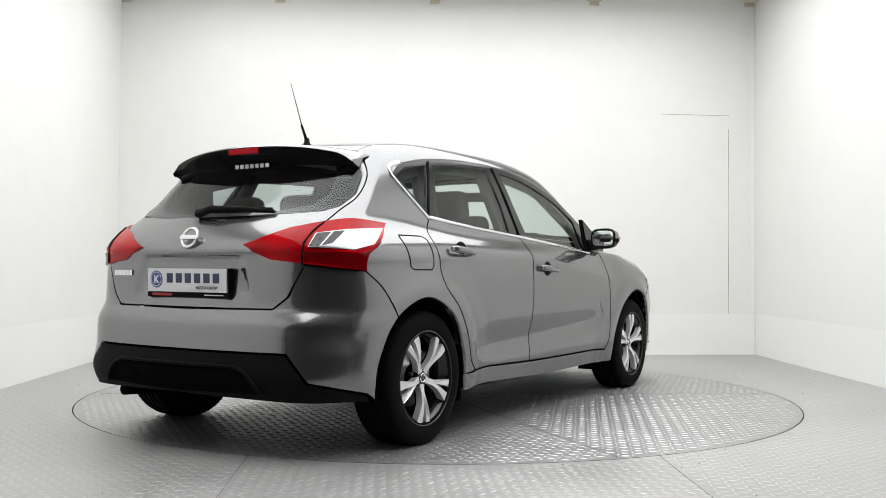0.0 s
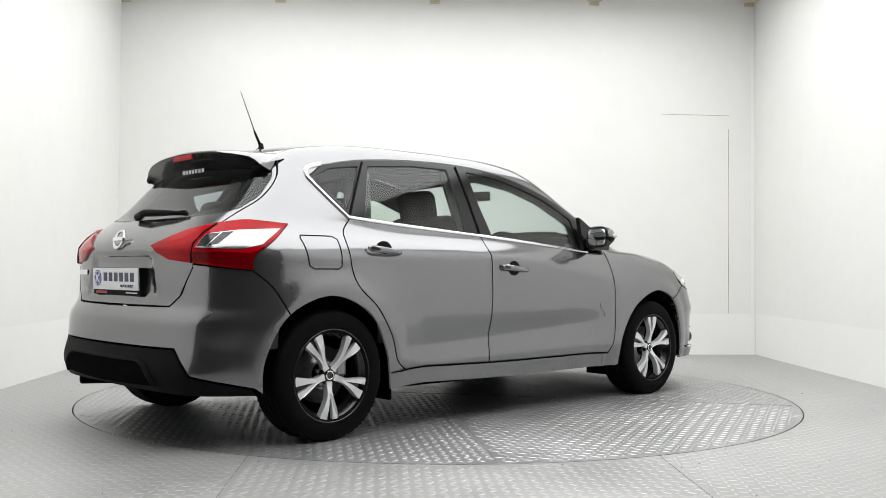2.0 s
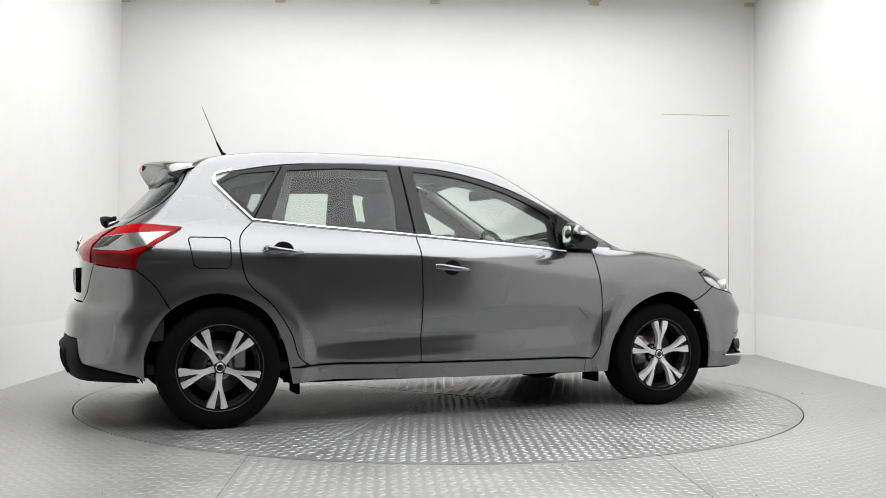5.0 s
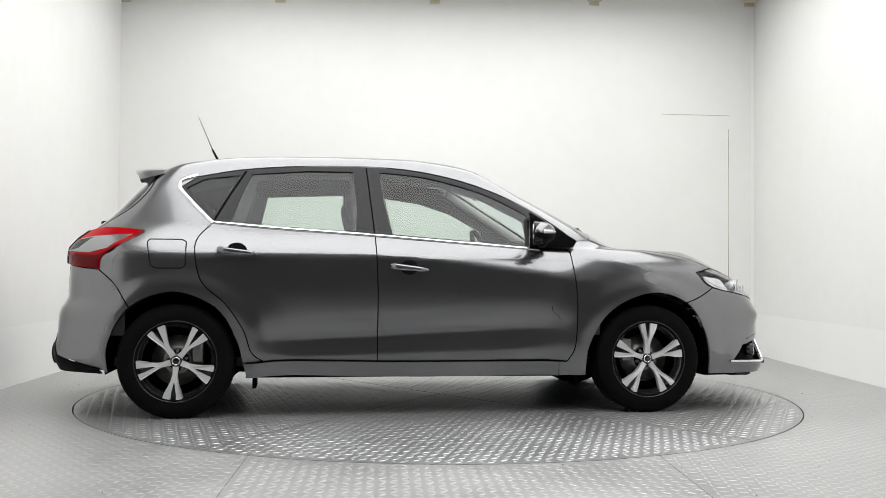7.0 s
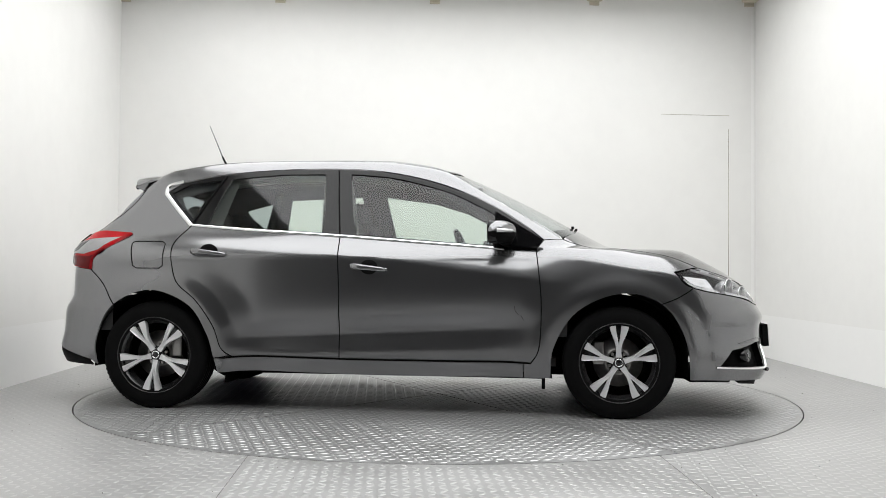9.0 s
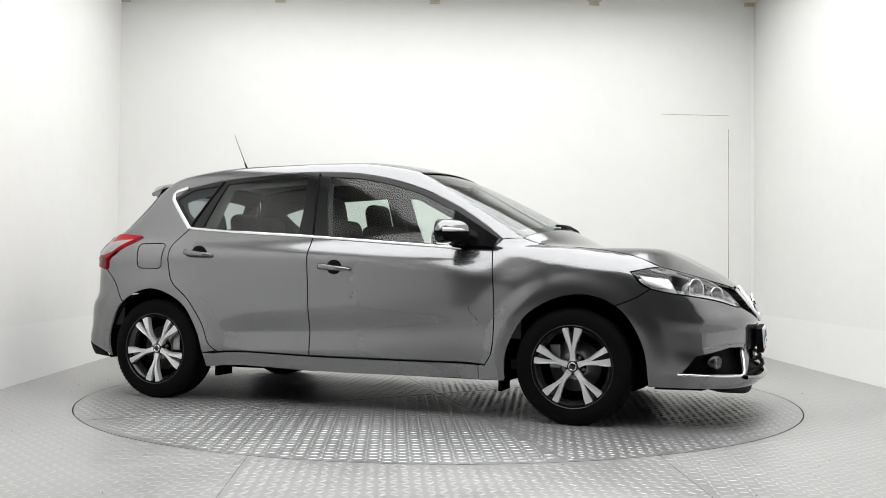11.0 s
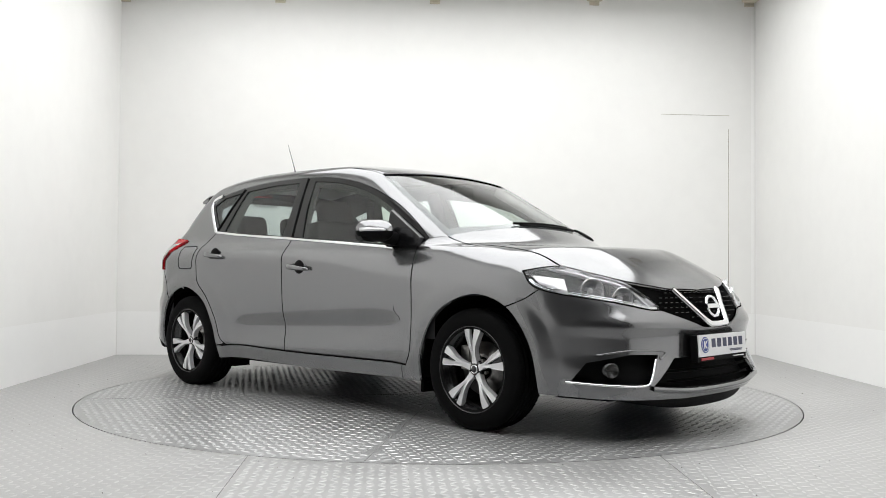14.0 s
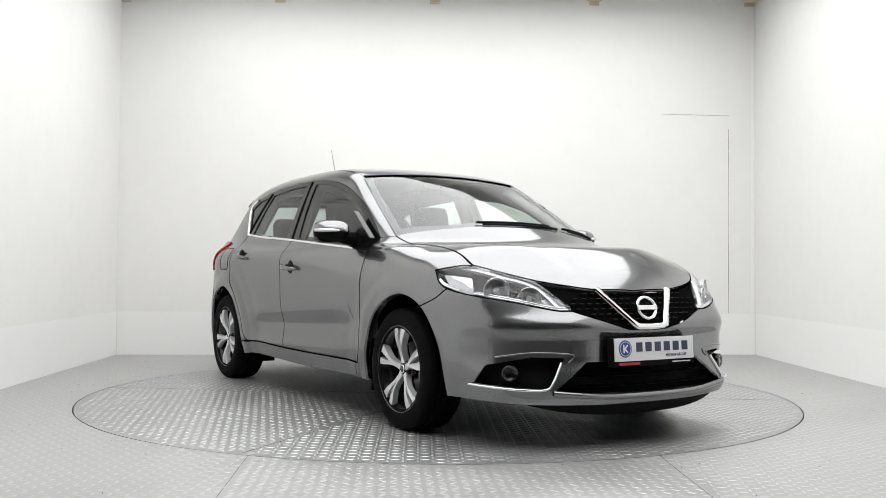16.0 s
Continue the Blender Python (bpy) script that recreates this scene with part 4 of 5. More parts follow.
def text_mesh(text, size, depth=0.0006):
    cu = bpy.data.curves.new("lettering", "FONT")
    cu.body, cu.size, cu.align_x, cu.align_y, cu.extrude = text, size, "CENTER", "CENTER", depth
    ob = bpy.data.objects.new("lettering", cu)
    scene.collection.objects.link(ob)
    me = bpy.data.meshes.new_from_object(ob.evaluated_get(bpy.context.evaluated_depsgraph_get()))
    bpy.data.objects.remove(ob)
    return me


def word_bars(parent, y0, z, w, h, count, mat, x):
    """Plain bars standing for a word of a trade name."""
    pitch = w / count
    for i in range(count):
        part("bar", box(x, y0 + pitch * (i + 0.5), z, 0.0015, pitch * 0.66, h), mat, parent)


def number_plate(m, label):
    """A dealer's show plate, seen from +x, with its black surround."""
    hold = child("number_plate", None, car, label)
    hold.matrix_local = m
    part("surround", box(-0.018, 0, -0.006, 0.036, 0.535, 0.134), BLACK_PLASTIC, hold, bevel=0.004)
    part("board", box(0.003, 0, 0.006, 0.008, 0.515, 0.108), WHITE_PLATE, hold, bevel=0.002)
    bm = bmesh.new()
    bmesh.ops.create_cone(bm, cap_ends=True, segments=32, radius1=0.040, radius2=0.040, depth=0.002, matrix=Matrix.Translation((0.0082, -0.195, 0.010)) @ Matrix.Rotation(math.pi / 2, 4, "Y"))
    part("roundel", bm, BLUE_INK, hold, "round blue emblem")
    ring = [(0.0095, -0.195 + 0.033 * math.cos(a), 0.010 + 0.033 * math.sin(a)) for a in np.linspace(0, 2 * math.pi, 25)[:-1]]
    v, f = tube(ring, 0.0016, 5, True)
    child("emblem_ring", mesh_from("emblem_ring", v, f, WHITE_INK), hold)
    part("emblem_stroke", box(0.0098, -0.205, 0.010, 0.001, 0.008, 0.040), WHITE_INK, hold)
    for s in (1, -1):
        part("emblem_stroke", box(0.0098, -0.190, 0.010 + s * 0.009, 0.001, 0.026, 0.008, m=Matrix.Rotation(s * 0.75, 4, "X")), WHITE_INK, hold)
    word_bars(hold, -0.135, 0.016, 0.36, 0.044, 6, DARK_INK, 0.0078)
    me = text_mesh("MOTOR GROUP", 0.019)
    me.materials.append(DARK_INK)
    tx = child("lettering", me, hold)
    tx.matrix_local = Matrix.Translation((0.0085, 0.135, -0.028)) @ Matrix.Rotation(math.pi / 2, 4, "Z") @ Matrix.Rotation(math.pi / 2, 4, "X")
    part("stripe", box(0.0012, -0.165, -0.0605, 0.004, 0.13, 0.012), RED_INK, hold, "red line of small print")
    part("stripe", box(0.0012, 0.175, -0.0605, 0.004, 0.12, 0.005), WHITE_INK, hold, "white line of small print")


number_plate(pose(2.298, 0, 0.452, 0, -4, 0), "")
number_plate(pose(-2.042, 0, 0.762, 0, 2, 180), "")
badge("badge", 2.243, 0, 0.650, 1, 0.056, car, -18)
badge("badge", -2.028, -0.0, 0.965, -1, 0.048, car, -18)
model_name = child("model_name", None, car, "small chrome model name as bars")
for i in range(6):
    p = R((0.56 - 0.028 * i, 0.80))[0]
    part("bar", box(p[0] - 0.003, p[1], p[2], 0.006, 0.019, 0.026), CHROME, model_name)
sticker = child("window_sticker", None, car, "white sticker word as bars on the rear window")
for i in range(7):
    p = R((0.10 - 0.034 * i, 1.335))[0]
    part("bar", box(p[0] - 0.03, p[1], 1.335, 0.002, 0.022, 0.02), WHITE_INK, sticker)

# recess in the black valance: a flat sheet, its shade put into the colour
rec = R((0.0, 0.395), (-0.36, 0.395), (-0.42, 0.375), (-0.50, 0.285), (0.0, 0.275))
panel("valance_recess", car, LINER, REAR, np.vstack([rec, mirrored(rec)[1:-1]]), "flat black sheet on the valance, painted as a recess's shade", push=0.003, lip=0, gap=0)
strip("valance_edge", dense(np.vstack([mirrored(rec[:4])[:-1], rec[:4]])[::-1], REAR), 0.014, BLACK_PLASTIC, car, depth=0.016)

# ---- lamps ----
clear_rear = np.vstack([S((-1.60, 1.003), (-1.72, 0.930), (-1.82, 0.905)), R((-0.652, 0.912), (-0.655, 0.972)), S((-1.80, 0.992))])
panel("reversing_lens", car, TAIL_CLEAR, REAR, clear_rear, "clear reversing lamp lens", flip=True, push=0.0135, lip=0.002, gap=0, grid=0.02)
# dark reflections in the lens chambers, laid on as two dark patches
for seg in (R((-0.655, 0.916), (-0.692, 0.919), (-0.703, 0.977), (-0.662, 0.971)), R((-0.699, 0.920), (-0.728, 0.930), (-0.735, 0.984), (-0.710, 0.979))):
    panel("lens_chamber", car, CHAMBER, REAR, seg, "dark chamber patch on the clear lens, a dark reflection put into its colour", flip=True, push=0.0150, lip=0.001, gap=0, grid=0.01)
low_red = np.vstack([TAIL_LOW[7:], R((-0.63, 0.852)), R((-0.64, 0.905)), S((-1.78, 0.895), (-1.72, 0.915))])
panel("brake_lens", car, DARK_RED, REAR, low_red, "deep red brake lamp lens", flip=True, push=0.0135, lip=0.002, gap=0.004, grid=0.02)
strip("lamp_joint", R((-0.630, 0.846), (-0.628, 0.89), (-0.632, 0.93), (-0.640, 0.98), (-0.650, 1.022)), 0.008, BLACK_PLASTIC, car, depth=0.0185, flip=True)

panel("lamp_housing", car, LAMP_BLACK, FRONT, head, "black lamp housing", flip=True, push=-0.085, lip=-0.080, gap=0.004)
for sgn in (-1, 1):
    for x, y, z, r in ((-0.022, 0.560, 0.692, 0.050), (-0.03, 0.680, 0.728, 0.056)):
        lampo = child("reflector", None, car, "chrome headlamp reflector")
        lampo.matrix_local = Matrix.Translation((N((-y, z))[0, 0] - 0.066, sgn * y, z)) @ Matrix.Rotation(sgn * radians(32), 4, "Z")
        v, f = lathe([(0.012, -0.05), (r * 0.6, -0.03), (r * 0.9, 0.0), (r, 0.035), (r * 1.06, 0.036)], 28)
        me = mesh_from("bowl", [(p[1], p[0], p[2]) for p in v], [q for q in f], LAMP_DARK, True)
        child("bowl", me, lampo)
        v, f = lathe([(r, 0.030), (r * 1.10, 0.040), (r * 1.14, 0.034)], 28)
        child("bezel", mesh_from("bezel", [(p[1], p[0], p[2]) for p in v], f, CHROME, True), lampo, "chrome bezel ring")
        bm = bmesh.new()
        bmesh.ops.create_uvsphere(bm, u_segments=20, v_segments=12, radius=r * 0.28)
        part("bulb_lens", bm, CLEAR_LENS, lampo, smooth=True)
lamp_edge = HEAD_LOW[3:-1]
strip("lamp_brightwork", lamp_edge, 0.015, CHROME, car, "chrome lower lamp edge", offset=0.015, depth=-0.010, flip=True)
strip("lamp_brow", smooth_line(np.vstack([T((1.72, -0.745), (1.80, -0.715), (1.93, -0.63), (2.05, -0.52)), N((-0.44, 0.665))])), 0.042, LAMP_INNER, car, "bright upper lamp band", offset=-0.022, depth=-0.020, flip=True)
inner_end = N((-0.425, 0.642), (-0.50, 0.648), (-0.545, 0.70), (-0.50, 0.705))
panel("lamp_end", car, LAMP_INNER, FRONT, inner_end, "bright inner lamp plate", flip=True, push=-0.022, gap=0.004, lip=0.02, grid=0.02)
mask = S((1.662, 0.820), (1.705, 0.808), (1.770, 0.730), (1.742, 0.735))
panel("lamp_mask", car, BLACK_GLOSS, FRONT, mask, "black outer lamp corner", flip=True, push=-0.012, gap=0, lip=0.01, grid=0.02)
drl = S((1.705, 0.812), (1.85, 0.800), (1.90, 0.712), (1.775, 0.735))
panel("side_light", car, CLEAR_LENS, FRONT, drl, "bright side light block", flip=True, push=-0.02, gap=0, lip=0.02, grid=0.02)

# grille: mesh bars, chrome vee
gmesh = child("grille_mesh", None, car, "black honeycomb grille mesh")
for row in range(7):
    zc = 0.575 + row * 0.024
    for col in range(-9, 10):
        yc = col * 0.044 + (0.022 if row % 2 else 0)
        if abs(yc) > 0.40 or zc < 0.56 + max(0, abs(yc) - 0.10) * 0.28 or zc > 0.735 - 0.05 * abs(yc):
            continue
        p = N((yc, zc))[0]
        part("cell", box(p[0] - 0.012, yc, zc, 0.012, 0.026, 0.004), BLACK_GLOSS, gmesh)
vee = smooth_line(N((-0.235, 0.735), (-0.10, 0.572)), n=8)
strip("grille_vee", np.vstack([vee, N((-0.08, 0.562), (0.0, 0.560), (0.08, 0.562)), vee[::-1] * (1, -1, 1)]), 0.030, CHROME, car, "chrome vee on the grille", depth=0.014)
panel("lower_grille", car, BLACK_PLASTIC, FRONT, np.vstack([inlet, mirrored(inlet)[1:-1]]), "black lower air intake", push=-0.07, gap=-0.02, lip=-0.07)
for zc in (0.30, 0.345):
    strip("intake_bar", N(*[(y, zc) for y in np.linspace(-0.44, 0.44, 15)]), 0.014, BLACK_PLASTIC, car, depth=-0.025)
strip("splitter", smooth_line(N((-0.55, 0.268), (-0.3, 0.248), (0.0, 0.246), (0.3, 0.248), (0.55, 0.268))), 0.022, PAINT, car, depth=0.02)
strip("bumper_fold", dense(smooth_line(N((-0.74, 0.425), (-0.62, 0.447), (-0.45, 0.440), (-0.425, 0.425), (-0.455, 0.400))), FRONT), 0.007, PAINT, car, depth=0.005, flip=True)
panel("fog_recess", car, BLACK_PLASTIC, FRONT, fog, "black fog lamp recess", flip=True, push=-0.05, gap=-0.015, lip=-0.05)
strip("fog_trim", dense(smooth_line(N((-0.795, 0.292), (-0.66, 0.281), (-0.580, 0.284), (-0.548, 0.312), (-0.490, 0.400))), FRONT), 0.010, CHROME, car, "chrome strip under the fog lamp", depth=0.010, flip=True)
for sgn in (-1, 1):
    p = N((-0.69, 0.355))[0]
    fl = child("fog_lamp", None, car, "round clear fog lamp")
    fl.matrix_local = Matrix.Translation((p[0] - 0.045, sgn * 0.685, 0.352)) @ Matrix.Rotation(sgn * radians(25), 4, "Z")
    v, f = lathe([(0.034, 0.0), (0.034, 0.03), (0.03, 0.034), (0.024, 0.026), (0.0, 0.03)], 24)
    child("lens", mesh_from("lens", [(q[1], q[0], q[2]) for q in v], f, LAMP_GLASS, True), fl)
    v, f = lathe([(0.037, -0.01), (0.037, 0.028), (0.031, 0.028), (0.018, 0.0), (0.0, -0.005)], 24)
    child("bezel", mesh_from("bezel", [(q[1], q[0], q[2]) for q in v], f, ALLOY_DARK, True), fl)
# black skirt, its lower part standing in for shadow under the nose
for nm, zc in (("front_skirt", 0.145),):
    pts = N(*[(y, 0.21) for y in np.linspace(-0.66, 0.66, 23)])
    v = [(p[0] - 0.03, p[1], 0.225) for p in pts] + [(p[0] - 0.05, p[1], zc + 0.075 * (abs(p[1]) / 0.66) ** 3) for p in pts] + [(p[0] - 0.14, p[1], zc + 0.075 * (abs(p[1]) / 0.66) ** 3) for p in pts]
    k = len(pts)
    f = [(r * k + i, r * k + i + 1, (r + 1) * k + i + 1, (r + 1) * k + i) for r in range(2) for i in range(k - 1)]
    child(nm, mesh_from(nm, v, f, BLACK_PLASTIC, True), car, "black lower nose skirt, hung lower in place of shadow")

# ---- wheels ----


def tyre_mesh():
    prof = [(0.205, -0.10), (0.222, -0.108), (0.262, -0.113), (0.295, -0.106), (0.310, -0.092), (0.316, -0.075)]
    for g in (-0.05, -0.017, 0.017, 0.05):
        prof += [(0.316, g - 0.005), (0.309, g - 0.004), (0.309, g + 0.004), (0.316, g + 0.005)]
    prof += [(0.316, 0.075), (0.310, 0.092), (0.295, 0.106), (0.262, 0.113), (0.222, 0.108), (0.205, 0.10)]
    v, f = lathe(prof, 72)
    # shoulder blocks
    k = len(v)
    for i in range(72):
        a = 2 * math.pi * (i + 0.3) / 72
        for s in (-1, 1):
            for rr, yy in ((0.3175, 0.070), (0.312, 0.094)):
                for da in (-0.018, 0.018):
                    v.append((rr * math.cos(a + da), s * yy, rr * math.sin(a + da)))
            f.append((k, k + 1, k + 3, k + 2) if s > 0 else (k + 2, k + 3, k + 1, k))
            k += 4
    return mesh_from("tyre", v, f, RUBBER, True)


def spoke_mesh(poly, y_hub, y_rim, depth, mat):
    """A bent blade from a flat outline; its outer face leans from hub to rim."""
    bm = bmesh.new()
    def yy(p):
        r = math.hypot(*p)
        t = min(1, max(0, (r - 0.05) / 0.16))
        return y_hub + (y_rim - y_hub) * t - 0.012 * math.sin(math.pi * t)
    outer = [bm.verts.new((p[0], yy(p), p[1])) for p in poly]
    inner = [bm.verts.new((p[0] * 0.995, yy(p) + depth, p[1] * 0.995)) for p in poly]
    n = len(poly)
    bm.faces.new(outer)
    for i in range(n):
        bm.faces.new((outer[i], inner[i], inner[(i + 1) % n], outer[(i + 1) % n]))
    bmesh.ops.recalc_face_normals(bm, faces=bm.faces[:])
    me = bpy.data.meshes.new("spoke")
    bm.to_mesh(me)
    bm.free()
    me.materials.append(mat)
    return me


def strip_poly(mid, widths):
    """Outline of a blade from its middle line and half-widths."""
    m = np.array(mid)
    t = np.gradient(m, axis=0)
    t /= np.linalg.norm(t, axis=1, keepdims=True)
    s = np.c_[-t[:, 1], t[:, 0]]
    w = np.array(widths)[:, None]
    return np.vstack([m + s * w, (m - s * w)[::-1]])


TYRE = tyre_mesh()


def blade(side, w_rim, reach):
    """One arm of a forked spoke: a shared stem that bows out to one side and widens to the rim."""
    rr = np.linspace(0.030, 0.2165, 15)
    t = np.clip((rr - 0.075) / 0.14, 0, 1)
    away = side * (0.0045 + reach * (0.35 * t + 0.65 * t * t * (3 - 2 * t)))
    half = np.interp(rr, [0.03, 0.07, 0.12, 0.18, 0.2165], [0.012, 0.0085, 0.0095, w_rim * 0.8, w_rim])
    return strip_poly(np.c_[rr, away], half)


MAIN = spoke_mesh(blade(-1, 0.0230, 0.033), -0.084, -0.102, 0.035, ALLOY)
THIN = spoke_mesh(blade(1, 0.0185, 0.030), -0.083, -0.102, 0.032, ALLOY)
GROOVE = spoke_mesh(strip_poly(np.c_[np.linspace(0.05, 0.214, 9), np.zeros(9)], np.interp(np.linspace(0.05, 0.214, 9), [0.05, 0.12, 0.214], [0.006, 0.012, 0.024])), -0.066, -0.082, 0.03, ALLOY_DARK)
v, f = lathe([(0.203, 0.09), (0.19, 0.07), (0.186, -0.06), (0.205, -0.082), (0.212, -0.092), (0.218, -0.098), (0.220, -0.100)], 64)
BARREL = mesh_from("rim", v, f, ALLOY_DARK, True)
v, f = lathe([(0.216, -0.094), (0.219, -0.107), (0.222, -0.1105), (0.2245, -0.1095), (0.2255, -0.104)], 72)
LIP = mesh_from("rim_edge", v, f, ALLOY_DARK, True)
v, f = lathe([(0.046, -0.055), (0.045, -0.070), (0.040, -0.078), (0.032, -0.080), (0.029, -0.083), (0.024, -0.085), (0.0, -0.087)], 32)
HUBCAP = mesh_from("hub_cap", v, f, ALLOY_DARK, True)
v, f = tube([(0.020 * math.cos(a), -0.086, 0.020 * math.sin(a)) for a in np.linspace(0, 2 * math.pi, 21)[:-1]], 0.0035, 6, True)
HUBRING = mesh_from("cap_ring", v, f, CHROME, True)
v, f = lathe([(0.06, -0.02), (0.075, -0.025), (0.078, -0.012), (0.14, -0.012), (0.14, 0.01), (0.06, 0.01)], 48)
DISC = mesh_from("brake_disc", v, f, STEEL, True)
v, f = lathe([(0.0, 0.07), (0.0, 0.02), (0.19, 0.02), (0.19, 0.07)], 32)
BACK = mesh_from("back_plate", v, f, LINER)


def wheel(x, sgn, phase):
    hold = child("wheel", None, car, "black and polished five-spoke alloy wheel with tyre")
    hold.matrix_local = Matrix.Translation((x, sgn * 0.762, 0.314)) @ Matrix.Rotation(math.pi if sgn > 0 else 0, 4, "Z")
    for nm, me in (("tyre", TYRE), ("rim", BARREL), ("rim_edge", LIP), ("hub_cap", HUBCAP), ("cap_ring", HUBRING), ("brake_disc", DISC), ("back_plate", BACK)):
        child(nm, me, hold)
    for i in range(5):
        a = radians(phase + 72 * i)
        for nm, me in (("spoke", MAIN), ("spoke_blade", THIN), ("spoke_groove", GROOVE)):
            child(nm, me, hold).matrix_local = Matrix.Rotation(-a, 4, "Y")
        bm = bmesh.new()
        b = a + radians(36)
        bmesh.ops.create_cone(bm, cap_ends=True, segments=6, radius1=0.009, radius2=0.009, depth=0.02, matrix=Matrix.Translation((0.055 * math.cos(b), -0.05, 0.055 * math.sin(b))) @ Matrix.Rotation(math.pi / 2, 4, "X"))
        part("wheel_nut", bm, STEEL, hold)
    part("caliper", box(-0.11 if x > 0 else 0.11, -0.005, 0.05, 0.06, 0.06, 0.13), STEEL, hold, bevel=0.01)


for sgn in (-1, 1):
    wheel(HUB_R, sgn, 51)
    wheel(HUB_F, sgn, 19)

# wheel arch liners and the underside
for hx in (HUB_F, HUB_R):
    for sgn in (-1, 1):
        verts, faces, n = [], [], 22
        for i in range(n + 1):
            a = math.pi * (1.12 * i / n - 0.06)
            for yy, rr in ((0.86, 0.383), (0.55, 0.383), (0.55, 0.05)):
                yb = yy - (0.022 if yy > 0.8 else 0)
                verts.append((hx + rr * math.cos(a), sgn * yb, 0.312 + rr * math.sin(a)))
        for i in range(n):
            for k in range(2):
                faces.append((i * 3 + k, i * 3 + k + 1, i * 3 + k + 4, i * 3 + k + 3))
        child("arch_liner", mesh_from("arch_liner", verts, faces, LINER), car, "black plastic wheel arch liner")
under = [(-2.0, 0.60, 0.27), (-1.74, 0.70, 0.25), (-1.72, 0.54, 0.24), (-0.98, 0.54, 0.22), (-0.98, 0.80, 0.215), (0.98, 0.80, 0.215), (0.98, 0.54, 0.21), (1.75, 0.54, 0.20), (1.76, 0.72, 0.20), (2.0, 0.60, 0.19), (2.15, 0.0, 0.185)]
loop = [(x, -y, z) for x, y, z in under] + [(x, y, z) for x, y, z in under[:-1]][::-1]
child("underbody", mesh_from("underbody", loop, [tuple(range(len(loop)))], LINER), car, "dark underbody")
for sgn in (-1, 1):
    v, f = tube([(-0.97, sgn * 0.62, 0.222), (-0.4, sgn * 0.64, 0.222), (0.92, sgn * 0.64, 0.218)], 0.024, 8)
    child("floor_rail", mesh_from("floor_rail", v, f, LINER), car)
v, f = tube([(-2.02, 0.45, 0.235), (-1.75, 0.45, 0.22), (-1.2, 0.1, 0.2), (0.8, 0.0, 0.19)], 0.03, 10)
child("exhaust", mesh_from("exhaust", v, f, LINER, True), car, "dark exhaust pipe")
part("axle_beam", box(-1.35, 0, 0.27, 0.1, 1.1, 0.08), LINER, car, bevel=0.02)
for x in (-0.93, 0.93):
    for sgn in (-1, 1):
        part("mud_guard", box(x, sgn * 0.72, 0.19, 0.02, 0.16, 0.07), LINER, car)

# ---- cabin ----
def cabin_liner():
    """Inner skin of the lower body, so that the joints look into darkness."""
    xs = np.linspace(-1.75, 1.12, 50)
    rows = []
    for z in (0.24, 0.45, 0.7, 0.9, 0.99):
        zz = np.where(xs > 0.7, np.minimum(z, 0.92), z)
        p = S(*[(x, q) for x, q in zip(xs, zz)])
        n = normals_of(p)
        rows.append(p - n * 0.045)
    v = np.vstack(rows)
    k = len(xs)
    mask = lambda x, z: all(math.hypot(x - hx, z - 0.31) > 0.40 for hx in (HUB_F, HUB_R))
    f = []
    for r in range(4):
        for i in range(k - 1):
            q = (r * k + i, r * k + i + 1, (r + 1) * k + i + 1, (r + 1) * k + i)
            c = v[list(q)].mean(0)
            if mask(c[0], c[2]):
                f.append(q)
    for s in (1, -1):
        child("door_card", mesh_from("door_card", v * (1, s, 1), f, TRIM, True), car, "dark inner door trim")


cabin_liner()
part("cabin_floor", box(-0.35, 0, 0.30, 2.7, 1.44, 0.05), TRIM, car)
part("load_cover", box(-1.55, 0, 0.93, 0.62, 1.30, 0.02), TRIM, car, "dark load cover behind the rear seats")
part("dashboard", box(0.86, 0, 0.86, 0.46, 1.36, 0.20), TRIM, car, "dark dashboard", bevel=0.05, smooth=True)
part("instrument_hood", box(0.66, -0.36, 0.975, 0.20, 0.36, 0.07), TRIM, car, bevel=0.03, smooth=True)
# headliner follows the roof
hl = np.vstack([T((0.30, 0.0), (0.28, -0.5)), T((-0.6, -0.52), (-1.40, -0.50), (-1.42, 0.0))])
panel("headliner", car, HEADLINER, TOP, np.vstack([hl, mirrored(hl)[1:-1]]), push=-0.035, lip=0, grid=0.08)
# inner lining round the side windows
lining = np.vstack([S((-1.62, 1.03), (-1.3, 0.985), (-0.26, 0.975), (0.3, 0.94), (0.86, 0.925)), A_PILLAR[1:], T((0.0, -0.50), (-0.6, -0.50), (-1.2, -0.48), (-1.40, -0.47)), HATCH_SIDE])
lining_holes = [S((-1.0, 1.085), (-0.385, 1.05), (-0.40, 1.375), (-0.93, 1.352)),
                S((-0.15, 1.04), (0.25, 1.01), (0.64, 0.98), (0.62, 1.13), (0.38, 1.255), (0.15, 1.325), (-0.215, 1.375)),
                S((-1.16, 1.14), (-1.25, 1.215), (-1.28, 1.275), (-1.08, 1.325), (-1.12, 1.24))]
panel("side_lining", car, INNER, SIDE, lining, "grey inner lining round the side windows", flip=True, push=-0.045, lip=0, grid=0.05, holes=lining_holes)
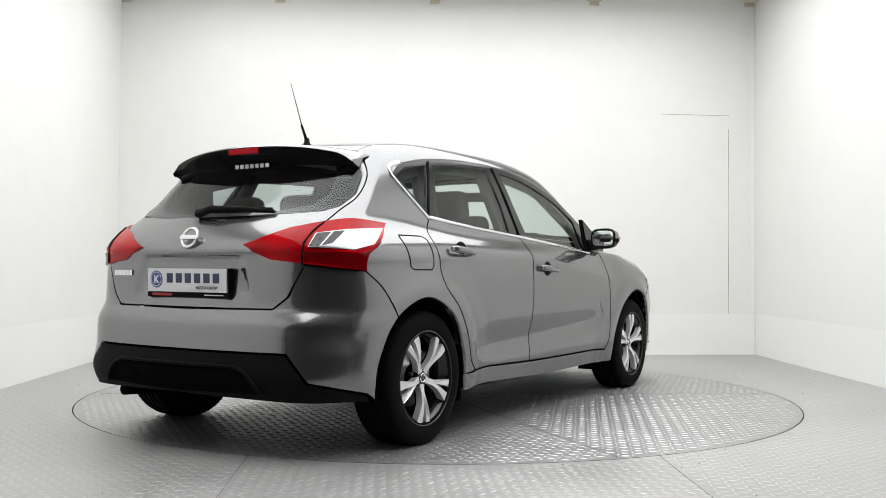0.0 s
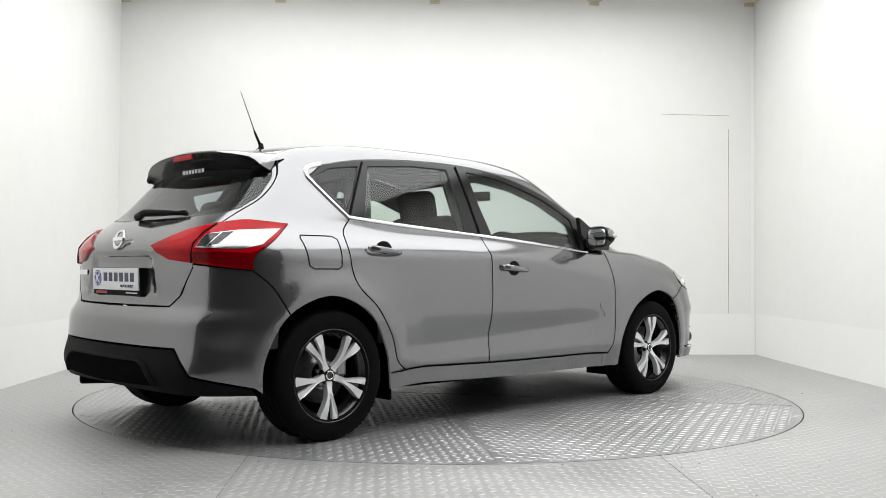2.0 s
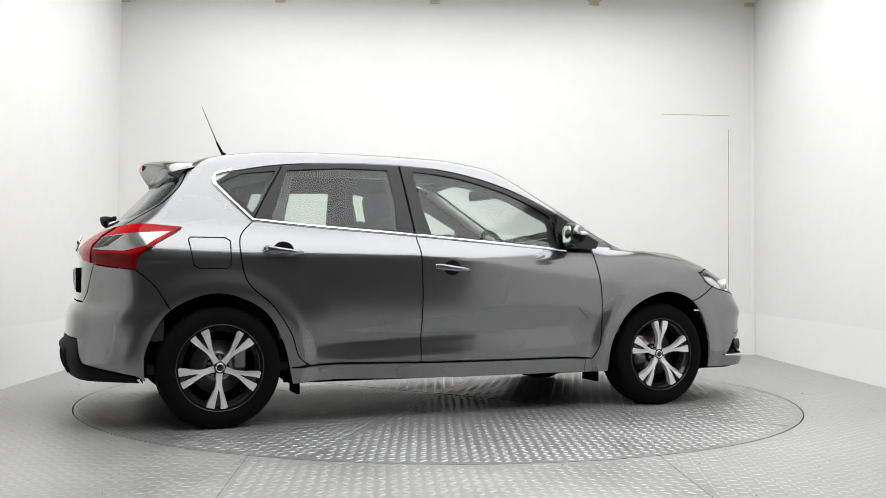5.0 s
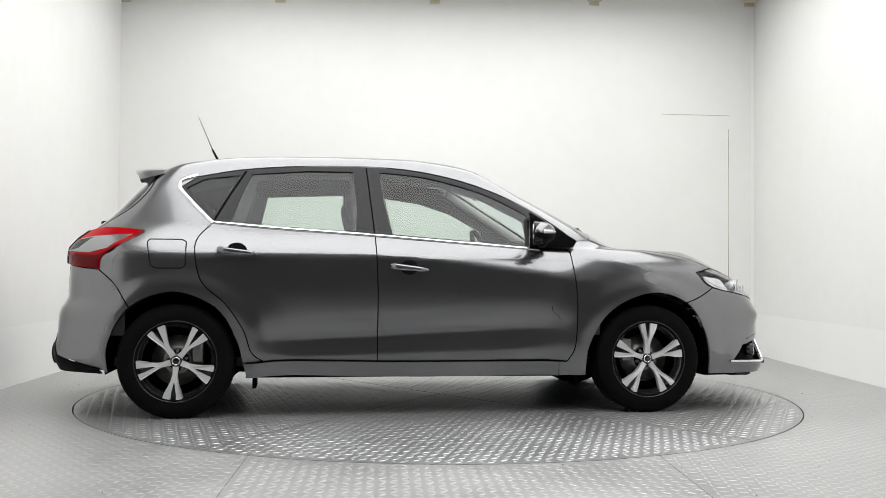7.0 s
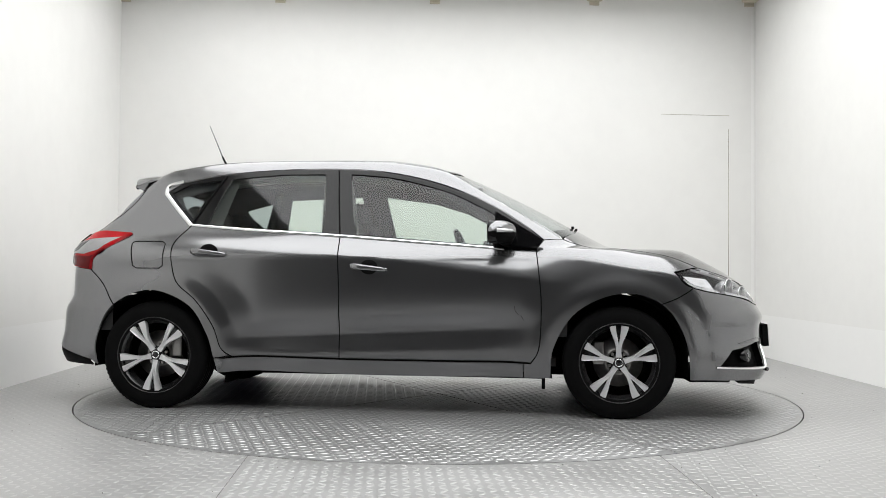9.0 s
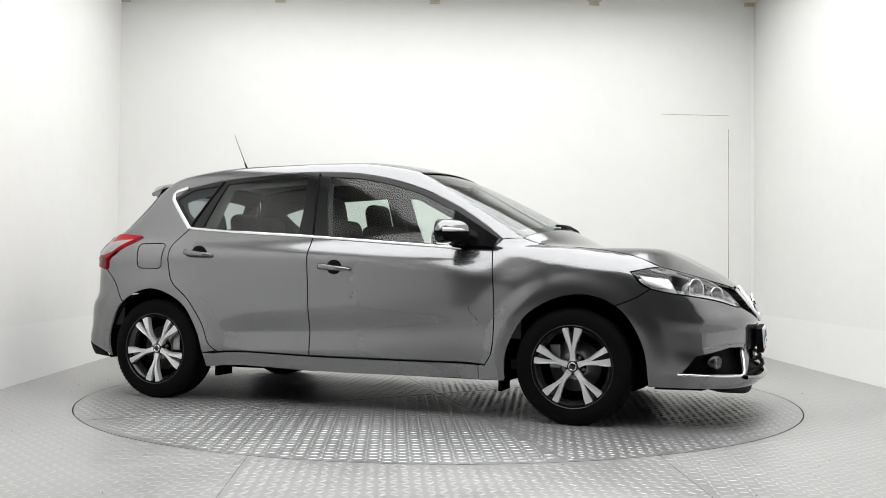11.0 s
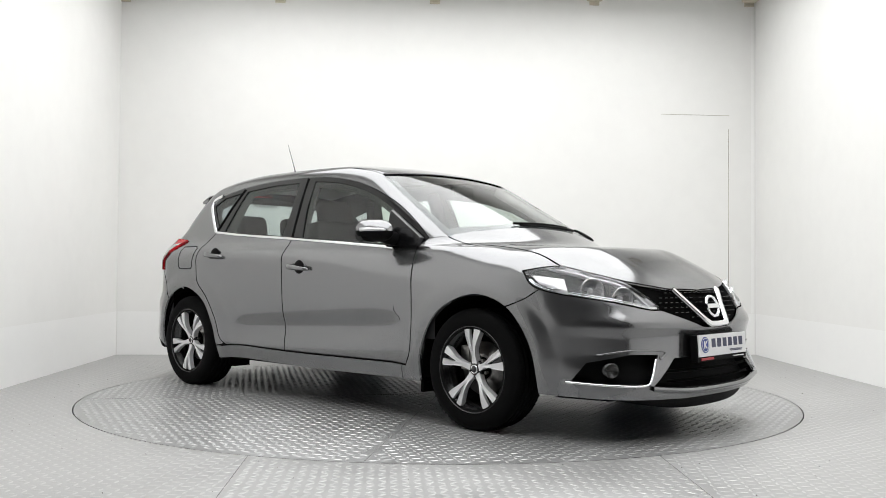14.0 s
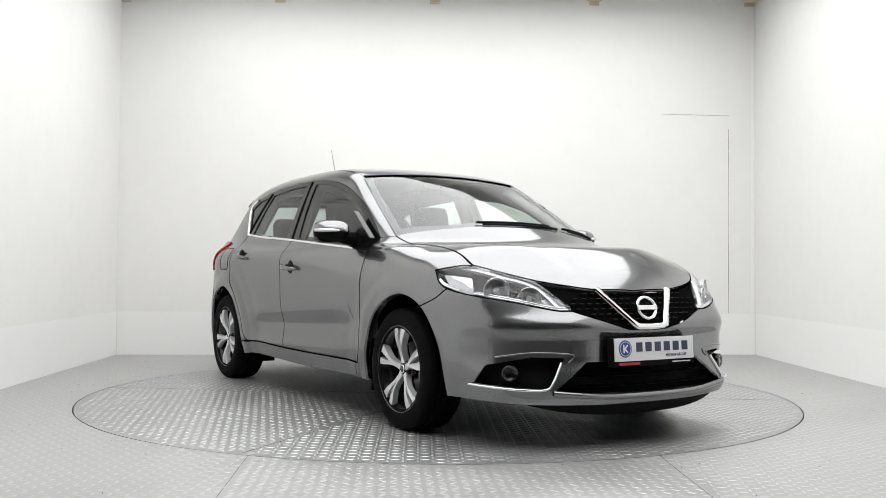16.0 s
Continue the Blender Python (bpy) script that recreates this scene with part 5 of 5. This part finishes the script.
# inner pillars
for sgn in (-1, 1):
    for name, chain, w in (("inner_pillar", S((-0.30, 1.02), (-0.31, 1.40)), 0.05), ("inner_pillar", S((-1.12, 1.10), (-1.02, 1.37)), 0.03)):
        c = [(p[0], sgn * -(p[1] + 0.075), p[2]) for p in chain]
        v, f = tube(c, w, 8)
        child(name, mesh_from(name, v, f, TRIM, True), car)
    c = [(p[0] - 0.02, p[1] * sgn * -1 * 0.93, p[2] - 0.035) for p in A_PILLAR]
    v, f = tube(c, 0.032, 8)
    child("inner_pillar", mesh_from("inner_pillar", v, f, HEADLINER, True), car)
v, f = tube([(x, y, z) for x, y, z in R((-0.6, 1.07), (-0.3, 1.045), (0.0, 1.04), (0.3, 1.045), (0.6, 1.07)) + (0.05, 0, 0)], 0.03, 8)
child("window_ledge", mesh_from("window_ledge", v, f, TRIM, True), car)


def cushion(name, cx, cy, cz, sx, sy, sz, tilt, parent, mat=FABRIC, soft=0.05):
    bm = bmesh.new()
    bmesh.ops.create_cube(bm, size=1, matrix=Matrix.Diagonal((sx, sy, sz, 1)))
    bmesh.ops.bevel(bm, geom=bm.edges[:], offset=soft, segments=4, profile=0.5, affect="EDGES", clamp_overlap=True)
    bm.transform(Matrix.Translation((cx, cy, cz)) @ Matrix.Rotation(radians(tilt), 4, "Y"))
    return part(name, bm, mat, parent, smooth=True)


def seat(x, y, width, head_w, heads, rear=False):
    hold = child("rear_seat" if rear else "front_seat", None, car, "charcoal fabric car seat with headrest")
    hold.location = (x, y, 0)
    cushion("seat_base", 0.05, 0, 0.50, 0.50, width, 0.18, -6, hold)
    cushion("backrest", -0.27, 0, 0.80 if rear else 0.83, 0.15, width * 0.95, 0.56 if rear else 0.64, -14, hold)
    for hy in heads:
        top = 1.195 if not rear else 1.12
        h = cushion("headrest", -0.375, hy, top, 0.115, head_w, 0.20, -10, hold, soft=0.055)
        for s in (-0.06, 0.06):
            v, f = tube([(-0.345, hy + s, 0.98), (-0.37, hy + s, top)], 0.007, 6)
            child("headrest_post", mesh_from("headrest_post", v, f, STEEL, True), hold)


seat(0.02, -0.36, 0.50, 0.27, (0.0,))
seat(0.02, 0.36, 0.50, 0.27, (0.0,))
seat(-0.88, 0.0, 1.28, 0.25, (-0.40, 0.0, 0.40), True)
ring = [(0.0, 0.185 * math.cos(a), 0.185 * math.sin(a)) for a in np.linspace(0, 2 * math.pi, 33)[:-1]]
steer = child("steering_wheel", None, car, "black steering wheel")
steer.matrix_local = pose(0.46, -0.36, 0.90, 0, -24, 0)
v, f = tube(ring, 0.016, 8, True)
child("wheel_rim", mesh_from("wheel_rim", v, f, BLACK_PLASTIC, True), steer)
part("boss", box(0.02, 0, -0.01, 0.05, 0.15, 0.14), BLACK_PLASTIC, steer, bevel=0.02)
part("wheel_spoke", box(0.015, 0, 0, 0.02, 0.34, 0.04), BLACK_PLASTIC, steer, bevel=0.006)
part("rear_view_mirror", box(0.50, 0.0, 1.335, 0.03, 0.24, 0.065, m=Matrix.Rotation(0.2, 4, "Z")), BLACK_PLASTIC, car, "black interior mirror", bevel=0.012)


def motions():
    rows = [(0, 54.29), (1.5, 43.6), (3.5, 29.3), (7, 4.62), (9, -9.6), (12.5, -35.5), (14.5, -50.4), (16, -61.5)]
    walk(turntable, [(t, pose(0, 0, 0, 0, 0, a)) for t, a in rows])
    off = Matrix.Translation((-0.2356, -0.0677, 0.0))
    walk(car, [(t, pose(0, 0, 0, 0, 0, a) @ off) for t, a in rows])


motions()
